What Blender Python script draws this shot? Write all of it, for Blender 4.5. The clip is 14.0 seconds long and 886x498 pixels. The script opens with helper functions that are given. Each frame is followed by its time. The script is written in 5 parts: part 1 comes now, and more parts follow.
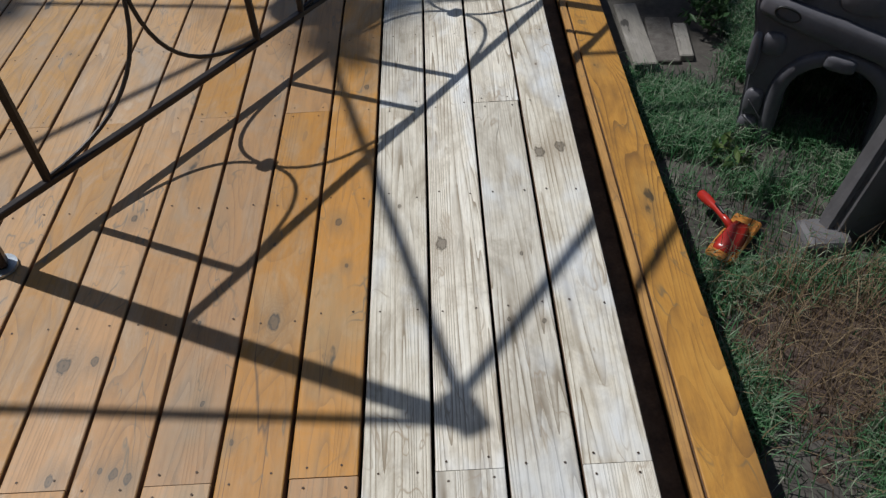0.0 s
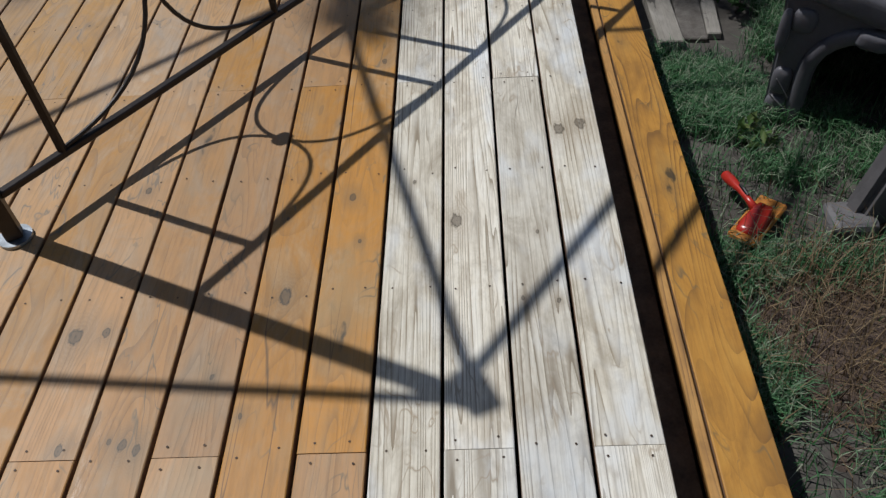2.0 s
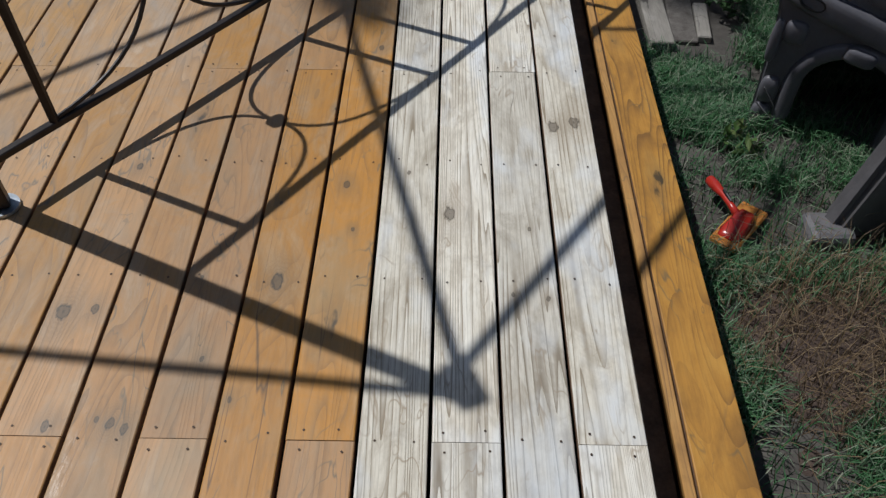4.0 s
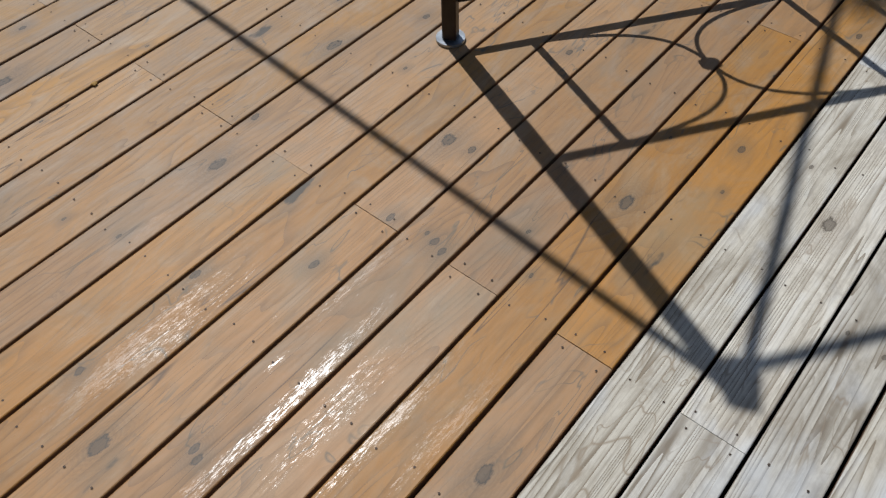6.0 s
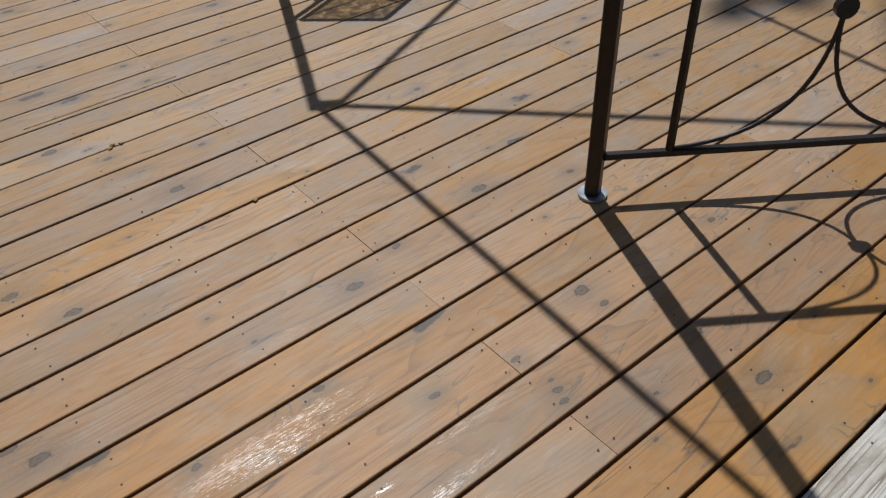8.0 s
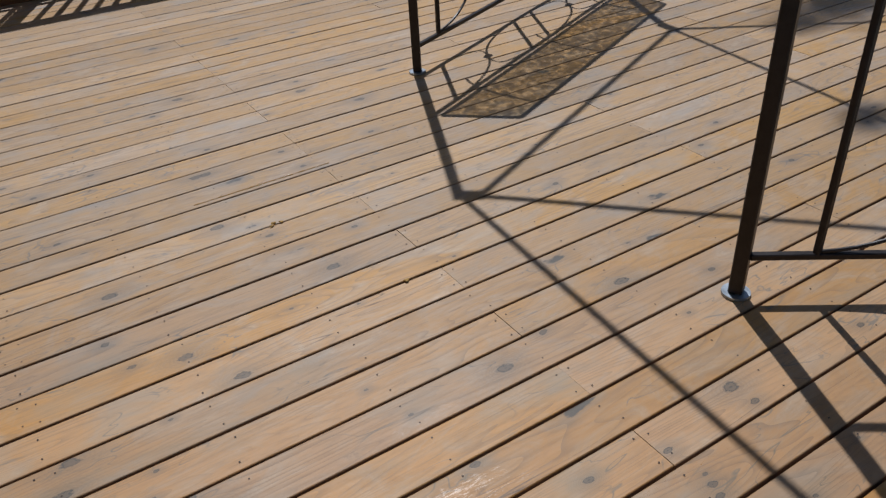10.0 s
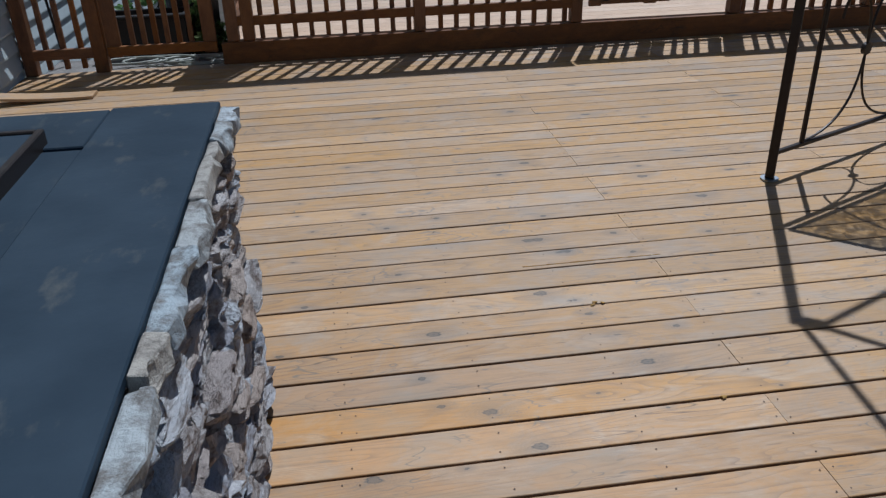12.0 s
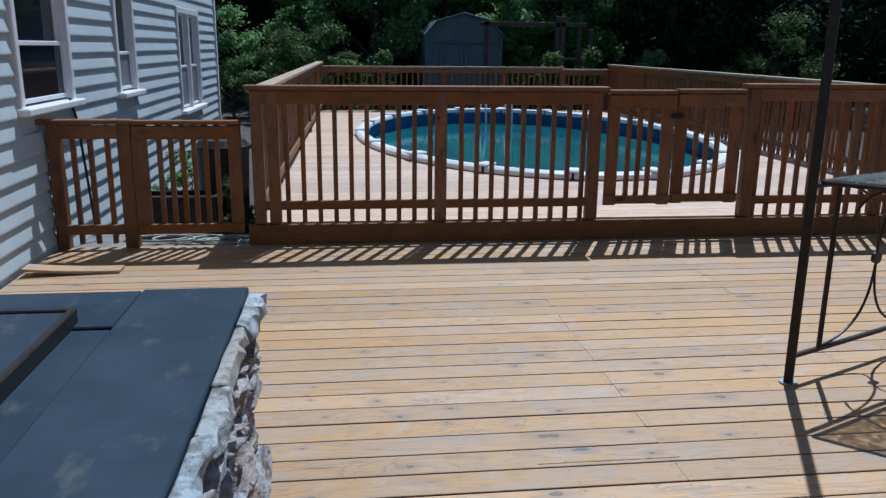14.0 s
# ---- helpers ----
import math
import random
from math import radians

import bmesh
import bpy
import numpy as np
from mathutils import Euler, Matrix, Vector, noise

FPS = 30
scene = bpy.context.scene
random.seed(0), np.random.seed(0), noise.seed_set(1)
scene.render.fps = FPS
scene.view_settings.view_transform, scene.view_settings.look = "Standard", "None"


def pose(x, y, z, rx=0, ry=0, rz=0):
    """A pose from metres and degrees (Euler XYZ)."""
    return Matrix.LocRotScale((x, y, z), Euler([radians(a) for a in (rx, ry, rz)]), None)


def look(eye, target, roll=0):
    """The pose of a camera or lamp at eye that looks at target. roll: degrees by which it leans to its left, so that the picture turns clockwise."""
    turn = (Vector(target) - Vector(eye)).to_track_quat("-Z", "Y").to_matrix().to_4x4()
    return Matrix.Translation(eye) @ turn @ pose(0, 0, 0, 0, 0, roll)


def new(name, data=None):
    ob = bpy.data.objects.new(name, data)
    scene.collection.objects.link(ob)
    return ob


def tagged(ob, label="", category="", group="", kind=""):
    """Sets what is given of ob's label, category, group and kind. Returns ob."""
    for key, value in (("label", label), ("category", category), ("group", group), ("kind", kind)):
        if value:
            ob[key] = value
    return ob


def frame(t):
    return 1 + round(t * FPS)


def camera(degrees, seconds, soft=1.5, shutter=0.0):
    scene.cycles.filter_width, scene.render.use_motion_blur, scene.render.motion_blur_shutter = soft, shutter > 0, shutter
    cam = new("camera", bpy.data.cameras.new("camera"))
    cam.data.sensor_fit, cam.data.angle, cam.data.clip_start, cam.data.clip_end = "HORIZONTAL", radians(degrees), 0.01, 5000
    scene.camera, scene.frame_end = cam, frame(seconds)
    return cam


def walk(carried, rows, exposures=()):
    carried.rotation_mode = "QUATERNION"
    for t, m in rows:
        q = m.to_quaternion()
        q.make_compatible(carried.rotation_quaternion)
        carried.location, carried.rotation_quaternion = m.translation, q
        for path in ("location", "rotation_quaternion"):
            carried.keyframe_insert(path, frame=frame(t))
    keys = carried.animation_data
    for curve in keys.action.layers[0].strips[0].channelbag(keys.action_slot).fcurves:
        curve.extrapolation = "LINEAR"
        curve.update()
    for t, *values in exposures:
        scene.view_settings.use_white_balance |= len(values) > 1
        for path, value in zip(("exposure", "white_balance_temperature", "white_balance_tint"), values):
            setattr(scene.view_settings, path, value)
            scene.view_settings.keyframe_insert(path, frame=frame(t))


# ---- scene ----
cam = camera(58.4, 14.0, soft=1.35)
PATH = [
    (0, (-1.436, -0.212, 1.421), (-0.025, -0.183, 0.005), -4.0),
    (0.5, (-1.441, -0.223, 1.417), (0.038, -0.102, 0.076), -6.2),
    (1, (-1.439, -0.213, 1.413), (0.063, -0.082, 0.099), -5.5),
    (1.5, (-1.432, -0.243, 1.399), (0.022, -0.091, 0.034), -6.2),
    (2, (-1.423, -0.232, 1.391), (-0.045, -0.143, -0.055), -4.9),
    (2.2, (-1.421, -0.234, 1.391), (-0.046, -0.163, -0.059), -4.3),
    (4.3, (-1.413, -0.173, 1.432), (-0.074, -0.148, -0.054), 1.2),
    (4.5, (-1.415, -0.178, 1.434), (-0.075, 0.021, -0.037), 2.5),
    (5, (-1.426, -0.29, 1.427), (-0.198, 0.181, -0.08), -0.8),
    (5.5, (-1.452, -0.294, 1.417), (-0.374, 0.354, -0.137), -1.1),
    (6, (-1.468, -0.277, 1.413), (-0.526, 0.549, -0.146), -2.0),
    (6.5, (-1.484, -0.299, 1.389), (-0.596, 0.675, -0.115), -3.1),
    (7, (-1.505, -0.296, 1.403), (-0.526, 0.785, 0.035), -3.1),
    (7.2, (-1.499, -0.263, 1.394), (-0.515, 0.841, 0.048), -2.5),
    (9.3, (-1.638, -0.257, 1.451), (-0.758, 1.042, 0.21), -3.4),
    (9.5, (-1.666, -0.247, 1.455), (-0.773, 1.055, 0.227), -2.9),
    (10, (-1.724, -0.223, 1.469), (-0.864, 1.209, 0.369), -3.3),
    (10.5, (-1.758, -0.209, 1.433), (-1.023, 1.283, 0.323), -2.2),
    (11, (-1.772, -0.189, 1.434), (-1.169, 1.282, 0.22), -1.7),
    (11.5, (-1.823, -0.164, 1.482), (-1.415, 1.417, 0.328), -2.0),
    (12, (-1.843, -0.164, 1.515), (-1.607, 1.595, 0.592), -1.6),
    (12.5, (-1.854, -0.168, 1.532), (-1.677, 1.668, 0.759), -0.6),
    (13, (-1.863, -0.163, 1.54), (-1.658, 1.721, 0.901), 0.4),
    (13.5, (-1.875, -0.155, 1.548), (-1.658, 1.764, 1.027), 0.7),
    (14, (-1.869, -0.166, 1.546), (-1.636, 1.758, 1.052), 0.6),
]
walk(cam, [(t, look(eye, target, roll)) for t, eye, target, roll in PATH],
     [(0, -0.24, 6200, 9), (1.2, -0.32, 6200, 9), (2.2, -0.28, 6200, 9), (4.5, -0.31, 6100, 9), (5.2, -0.40, 6100, 9), (7.2, -0.46, 6000, 10), (9.3, -0.36, 5850, 10), (11.5, -0.31, 5650, 9), (12.5, -0.17, 5400, 8), (13.5, 0.08, 5250, 8), (14, 0.10, 5250, 8)])

# ---- world and sun ----
SUN = Vector((0.241, 0.529, 1.0)).normalized()
world = bpy.data.worlds.new("world")
scene.world = world
world.use_nodes = True
sky = world.node_tree.nodes.new("ShaderNodeTexSky")
sky.sky_type, sky.sun_disc = "NISHITA", False
sky.sun_elevation, sky.sun_rotation = math.asin(SUN.z), math.atan2(SUN.x, SUN.y)
back = world.node_tree.nodes["Background"]
back.inputs["Strength"].default_value = 0.055
world.node_tree.links.new(sky.outputs["Color"], back.inputs["Color"])
lamp = bpy.data.lights.new("sun", "SUN")
lamp.energy, lamp.angle, lamp.color = 4.0, radians(0.55), (1.0, 0.965, 0.92)
sun = new("sun", lamp)
sun.rotation_euler = (-SUN).to_track_quat("-Z", "Y").to_euler()


# ---- materials ----
def mat(name):
    m = bpy.data.materials.new(name)
    m.use_nodes = True
    return m, m.node_tree.nodes, m.node_tree.links, m.node_tree.nodes["Principled BSDF"]


def ramp(n, stops):
    r = n.new("ShaderNodeValToRGB")
    els = r.color_ramp.elements
    while len(els) < len(stops):
        els.new(0.5)
    for e, (p, c) in zip(els, stops):
        e.position, e.color = p, (*c, 1) if len(c) == 3 else (c[0],) * 3 + (1,)
    return r


def mixrgb(n, l, a, b, f, mode="MIX"):
    x = n.new("ShaderNodeMix")
    x.data_type, x.blend_type, x.clamp_factor = "RGBA", mode, True
    for sock, v in ((0, f), (6, a), (7, b)):
        if isinstance(v, bpy.types.NodeSocket):
            l.new(v, x.inputs[sock])
        elif isinstance(v, (int, float)):
            x.inputs[sock].default_value = v
        else:
            x.inputs[sock].default_value = (*v, 1)
    return x.outputs[2]


def maths(n, l, op, a, b=0.0, clamp=False):
    x = n.new("ShaderNodeMath")
    x.operation, x.use_clamp = op, clamp
    for i, v in ((0, a), (1, b)):
        if isinstance(v, bpy.types.NodeSocket):
            l.new(v, x.inputs[i])
        else:
            x.inputs[i].default_value = v
    return x.outputs[0]


def coords(n, l, scale=(1, 1, 1), jitter=0.0, space="Object"):
    """Object coordinates, scaled, and shifted at random from piece to piece."""
    tc = n.new("ShaderNodeTexCoord")
    mp = n.new("ShaderNodeMapping")
    mp.inputs["Scale"].default_value = scale
    l.new(tc.outputs[space], mp.inputs["Vector"])
    if jitter:
        oi = n.new("ShaderNodeObjectInfo")
        cx = n.new("ShaderNodeCombineXYZ")
        l.new(maths(n, l, "MULTIPLY", oi.outputs["Random"], jitter), cx.inputs[0])
        l.new(maths(n, l, "MULTIPLY", oi.outputs["Random"], jitter * 3.7), cx.inputs[1])
        l.new(maths(n, l, "MULTIPLY", oi.outputs["Random"], jitter * 1.9), cx.inputs[2])
        l.new(cx.outputs[0], mp.inputs["Location"])
    return mp.outputs[0]


def noisy(n, l, vec, scale, detail=3.0, rough=0.55, distort=0.0):
    t = n.new("ShaderNodeTexNoise")
    t.inputs["Scale"].default_value, t.inputs["Detail"].default_value = scale, detail
    t.inputs["Roughness"].default_value, t.inputs["Distortion"].default_value = rough, distort
    if vec:
        l.new(vec, t.inputs["Vector"])
    return t.outputs["Fac"]


def bump(n, l, bsdf, height, strength, dist):
    b = n.new("ShaderNodeBump")
    b.inputs["Strength"].default_value, b.inputs["Distance"].default_value = strength, dist
    l.new(height, b.inputs["Height"])
    l.new(b.outputs["Normal"], bsdf.inputs["Normal"])


def wood(name, light, mid, dark, knot, rough, grain=1.0, coat=0.0, rings=0.35, run=0.5, tight=4.2, turns=24.0, wet=False, axis=0, streak=None, knots=False, amount=0.7, fourth=None, fibre=70.0):
    """Sawn softwood: long grain, broad cathedral figure, sparse grey knots, a tone for each board."""
    m, n, l, b = mat(name)
    def st(along, across):
        s = [across, across, across]
        s[axis] = along
        return tuple(s)
    long = coords(n, l, st(1.0, 14.0), 9.0)
    figure = noisy(n, l, coords(n, l, st(run, tight), 9.0), 1.5, 2.0, 0.42, 0.35)
    bands = maths(n, l, "FRACT", maths(n, l, "MULTIPLY", figure, turns))
    ring = maths(n, l, "POWER", bands, 4.0)
    ring = maths(n, l, "MULTIPLY", ring, maths(n, l, "ADD", 0.25, maths(n, l, "MULTIPLY", maths(n, l, "SUBTRACT", noisy(n, l, coords(n, l, st(1.4, 3.0), 3.3), 1.6, 2.0), 0.36, True), 3.5, True)), True)
    fine = noisy(n, l, coords(n, l, st(3.4, fibre), 9.0), 2.2, 5.0, 0.68)
    blot = noisy(n, l, coords(n, l, st(1.9, 3.6), 5.0), 1.9, 6.0, 0.7, 0.9)
    col = ramp(n, [(0.28, light), (0.5, mid), (0.78, dark)] if not fourth else [(0.3, fourth), (0.42, light), (0.54, mid), (0.66, light), (0.76, dark)])
    l.new(blot, col.inputs[0])
    c = mixrgb(n, l, col.outputs[0], dark, maths(n, l, "MULTIPLY", ring, rings, True))
    c = mixrgb(n, l, c, dark, maths(n, l, "MULTIPLY", maths(n, l, "SUBTRACT", fine, 0.45, True), 2.2 * grain, True))
    if streak:
        s = noisy(n, l, coords(n, l, st(1.5, 3.0), 7.0), 1.5, 4.0, 0.6)
        c = mixrgb(n, l, c, streak, maths(n, l, "MULTIPLY", maths(n, l, "SUBTRACT", s, 0.52, True), 4.0, True))
    mott = noisy(n, l, coords(n, l, st(8.0, 17.0), 8.0), 1.5, 5.0, 0.7)
    c = mixrgb(n, l, c, dark, maths(n, l, "MULTIPLY", maths(n, l, "SUBTRACT", mott, 0.53, True), 1.9 * grain, True))
    c = mixrgb(n, l, c, light, maths(n, l, "MULTIPLY", maths(n, l, "SUBTRACT", 0.46, mott, True), 2.2, True))
    # drying cracks
    crack = noisy(n, l, coords(n, l, st(0.35, 9.0), 6.1), 1.6, 2.0, 0.4)
    crack = maths(n, l, "SUBTRACT", 1.0, maths(n, l, "MULTIPLY", maths(n, l, "ABSOLUTE", maths(n, l, "SUBTRACT", crack, 0.5)), 170.0), True)
    where = maths(n, l, "MULTIPLY", maths(n, l, "SUBTRACT", noisy(n, l, coords(n, l, st(0.8, 2.0), 2.9), 1.7, 1.0), 0.55, True), 12.0, True)
    c = mixrgb(n, l, c, tuple(v * 0.35 for v in dark), maths(n, l, "MULTIPLY", maths(n, l, "MULTIPLY", crack, where), 0.8))
    # curled dark figure round old branch stubs
    curl = noisy(n, l, coords(n, l, st(2.6, 8.0), 6.5), 1.5, 2.0, 0.5, 1.2)
    line = maths(n, l, "SUBTRACT", 1.0, maths(n, l, "MULTIPLY", maths(n, l, "ABSOLUTE", maths(n, l, "SUBTRACT", curl, 0.56)), 55.0), True)
    spot = maths(n, l, "MULTIPLY", maths(n, l, "SUBTRACT", noisy(n, l, coords(n, l, st(2.0, 4.0), 4.3), 1.8, 2.0), 0.51, True), 9.0, True)
    c = mixrgb(n, l, c, knot, maths(n, l, "MULTIPLY", maths(n, l, "MULTIPLY", line, spot), 0.85))
    # knots: sparse cells, oval, with a halo
    vo = n.new("ShaderNodeTexVoronoi")
    vo.inputs["Scale"].default_value = 1.0
    warp = n.new("ShaderNodeTexNoise")
    warp.inputs["Scale"].default_value, warp.inputs["Detail"].default_value = 2.2, 3.0
    l.new(coords(n, l, st(5, 12), 4.0), warp.inputs["Vector"])
    shift = n.new("ShaderNodeVectorMath")
    shift.operation = "MULTIPLY_ADD"
    l.new(warp.outputs["Color"], shift.inputs[0])
    shift.inputs[1].default_value = (0.55, 0.55, 0.55)
    l.new(coords(n, l, st(3.1, 9.5), 6.0), shift.inputs[2])
    l.new(shift.outputs[0], vo.inputs["Vector"])
    sep = n.new("ShaderNodeSeparateColor")
    l.new(vo.outputs["Color"], sep.inputs[0])
    pick = maths(n, l, "GREATER_THAN", sep.outputs[0], amount)
    wob = maths(n, l, "ADD", vo.outputs["Distance"], maths(n, l, "MULTIPLY", noisy(n, l, coords(n, l, st(8, 22), 3.0), 2.0), 0.16))
    core = ramp(n, [(0.17, (1.0,)), (0.23, (0.0,))])
    l.new(wob, core.inputs[0])
    halo = ramp(n, [(0.1, (1.0,)), (0.5, (0.0,))])
    l.new(wob, halo.inputs[0])
    c = mixrgb(n, l, c, knot, maths(n, l, "MULTIPLY", maths(n, l, "MULTIPLY", halo.outputs[0], pick), 0.55))
    c = mixrgb(n, l, c, tuple(v * 0.3 for v in knot), maths(n, l, "MULTIPLY", maths(n, l, "MULTIPLY", core.outputs[0], pick), 0.88))
    if knots:
        # the knots that each board carries at their places along it
        place = coords(n, l)
        near = None
        shake = maths(n, l, "MULTIPLY", noisy(n, l, coords(n, l, st(22, 44), 3.0), 1.6, 5.0, 0.7), 2.6)
        for slot in SLOTS:
            at_k = n.new("ShaderNodeAttribute")
            at_k.attribute_type, at_k.attribute_name = "OBJECT", slot
            sub = n.new("ShaderNodeVectorMath")
            sub.operation = "SUBTRACT"
            l.new(place, sub.inputs[0])
            l.new(at_k.outputs["Vector"], sub.inputs[1])
            size = n.new("ShaderNodeSeparateXYZ")
            l.new(at_k.outputs["Vector"], size.inputs[0])
            mul = n.new("ShaderNodeVectorMath")
            mul.operation = "MULTIPLY"
            l.new(sub.outputs[0], mul.inputs[0])
            mul.inputs[1].default_value = (0.72, 1.2, 0)
            ln = n.new("ShaderNodeVectorMath")
            ln.operation = "LENGTH"
            l.new(mul.outputs[0], ln.inputs[0])
            d_k = maths(n, l, "DIVIDE", ln.outputs["Value"], maths(n, l, "MAXIMUM", size.outputs[2], 0.0002))
            near = d_k if near is None else maths(n, l, "MINIMUM", near, d_k)
        near = maths(n, l, "ADD", near, maths(n, l, "MULTIPLY", maths(n, l, "SUBTRACT", shake, 1.25), 0.6))
        rim_k = ramp(n, [(0.0, (1.0,)), (0.35, (0.55,)), (1.0, (0.0,))])
        l.new(maths(n, l, "DIVIDE", near, 4.2), rim_k.inputs[0])
        c = mixrgb(n, l, c, knot, maths(n, l, "MULTIPLY", rim_k.outputs[0], 0.55))
        swirl = maths(n, l, "ABSOLUTE", maths(n, l, "SUBTRACT", maths(n, l, "FRACT", maths(n, l, "MULTIPLY", near, 2.4)), 0.5))
        c = mixrgb(n, l, c, dark, maths(n, l, "MULTIPLY", maths(n, l, "MULTIPLY", swirl, rim_k.outputs[0]), 1.1))
        in_k = ramp(n, [(0.0, (0.85,)), (0.1, (0.6,)), (0.26, (0.55,)), (0.36, (1.0,)), (0.42, (0.3,)), (0.5, (0.0,))])
        l.new(maths(n, l, "DIVIDE", near, 2.0), in_k.inputs[0])
        c = mixrgb(n, l, c, tuple(v * 0.2 for v in knot), maths(n, l, "MULTIPLY", in_k.outputs[0], 0.92))
    if wet:
        # the fresh coat on the boards stained last is a deeper orange
        pos = n.new("ShaderNodeNewGeometry")
        sy = n.new("ShaderNodeSeparateXYZ")
        l.new(pos.outputs["Position"], sy.inputs[0])
        fresh = maths(n, l, "DIVIDE", maths(n, l, "SUBTRACT", maths(n, l, "ADD", maths(n, l, "SUBTRACT", 1.75, maths(n, l, "MULTIPLY", sy.outputs[0], 0.5)), maths(n, l, "MULTIPLY", maths(n, l, "SUBTRACT", blot, 0.5), 3.0)), sy.outputs[1]), 1.6, True)
        c = mixrgb(n, l, c, (0.96, 0.80, 0.50), fresh, "MULTIPLY")
    oi = n.new("ShaderNodeObjectInfo")
    hsv = n.new("ShaderNodeHueSaturation")
    l.new(maths(n, l, "ADD", 0.86, maths(n, l, "MULTIPLY", oi.outputs["Random"], 0.28)), hsv.inputs["Value"])
    sat = maths(n, l, "FRACT", maths(n, l, "MULTIPLY", oi.outputs["Random"], 7.31))
    l.new(maths(n, l, "ADD", 0.88, maths(n, l, "MULTIPLY", sat, 0.2)), hsv.inputs["Saturation"])
    l.new(c, hsv.inputs["Color"])
    l.new(hsv.outputs[0], b.inputs["Base Color"])
    rr = maths(n, l, "ADD", rough - 0.08, maths(n, l, "MULTIPLY", fine, 0.16))
    if wet:
        # fresh stain still wet on the last boards, drying in streaks
        geo = n.new("ShaderNodeNewGeometry")
        def at_pos(sc):
            mp = n.new("ShaderNodeMapping")
            mp.inputs["Scale"].default_value = sc
            l.new(geo.outputs["Position"], mp.inputs["Vector"])
            return mp.outputs[0]
        pud = noisy(n, l, at_pos((1.6, 9.0, 1.0)), 2.0, 4.0, 0.65)
        scr = noisy(n, l, at_pos((22.0, 150.0, 1.0)), 1.6, 6.0, 0.82)
        wetness = None
        for wx, wy, rx, ry, amt in WET:
            sub = n.new("ShaderNodeVectorMath")
            sub.operation = "SUBTRACT"
            l.new(geo.outputs["Position"], sub.inputs[0])
            sub.inputs[1].default_value = (wx, wy, 0)
            mul = n.new("ShaderNodeVectorMath")
            mul.operation = "MULTIPLY"
            l.new(sub.outputs[0], mul.inputs[0])
            mul.inputs[1].default_value = (1 / rx, 1 / ry, 0)
            ln = n.new("ShaderNodeVectorMath")
            ln.operation = "LENGTH"
            l.new(mul.outputs[0], ln.inputs[0])
            f = maths(n, l, "MULTIPLY", maths(n, l, "SUBTRACT", 1.0, ln.outputs["Value"], True), amt)
            wetness = f if wetness is None else maths(n, l, "MAXIMUM", wetness, f)
        wetness = maths(n, l, "MULTIPLY", maths(n, l, "SUBTRACT", maths(n, l, "ADD", wetness, maths(n, l, "ADD", pud, maths(n, l, "MULTIPLY", scr, 2.6))), 2.2, True), 4.5, True)
        rr = maths(n, l, "SUBTRACT", rr, maths(n, l, "MULTIPLY", wetness, rough - 0.26))
    l.new(rr, b.inputs["Roughness"])
    b.inputs["Coat Weight"].default_value = coat
    b.inputs["Coat Roughness"].default_value = 0.35
    hgt = maths(n, l, "ADD", maths(n, l, "MULTIPLY", fine, 0.6), maths(n, l, "MULTIPLY", ring, 0.5))
    bump(n, l, b, hgt, 0.35 * grain, 0.0025)
    return m


def plain(name, col, rough, metal=0.0, vary=0.15, scale=8.0, bumps=0.15, spec=0.5, two=None):
    """A surface with fine and broad mottling."""
    m, n, l, b = mat(name)
    v = coords(n, l, (1, 1, 1), 5.0)
    f = noisy(n, l, v, scale, 5.0, 0.6)
    g = noisy(n, l, v, scale * 9, 3.0, 0.6)
    dk = two or tuple(c * (1 - 2.2 * vary) for c in col)
    r = ramp(n, [(0.3, dk), (0.7, tuple(min(1, c * (1 + vary)) for c in col))])
    l.new(maths(n, l, "ADD", maths(n, l, "MULTIPLY", f, 0.7), maths(n, l, "MULTIPLY", g, 0.3)), r.inputs[0])
    l.new(r.outputs[0], b.inputs["Base Color"])
    l.new(maths(n, l, "ADD", rough - 0.08, maths(n, l, "MULTIPLY", f, 0.16)), b.inputs["Roughness"])
    b.inputs["Metallic"].default_value, b.inputs["Specular IOR Level"].default_value = metal, spec
    if bumps:
        bump(n, l, b, g, bumps, 0.004)
    return m


def islands(name, cols, rough, spec=0.3, trans=0.0):
    """Leaves, blades and needles: each island takes its own tone."""
    m, n, l, b = mat(name)
    geo = n.new("ShaderNodeNewGeometry")
    r = ramp(n, [(i / (len(cols) - 1), c) for i, c in enumerate(cols)])
    l.new(geo.outputs["Random Per Island"], r.inputs[0])
    l.new(r.outputs[0], b.inputs["Base Color"])
    b.inputs["Roughness"].default_value, b.inputs["Specular IOR Level"].default_value = rough, spec
    if trans:
        t = n.new("ShaderNodeBsdfTranslucent")
        l.new(r.outputs[0], t.inputs["Color"])
        x = n.new("ShaderNodeMixShader")
        x.inputs[0].default_value = trans
        l.new(b.outputs[0], x.inputs[1])
        l.new(t.outputs[0], x.inputs[2])
        l.new(x.outputs[0], n["Material Output"].inputs["Surface"])
    return m


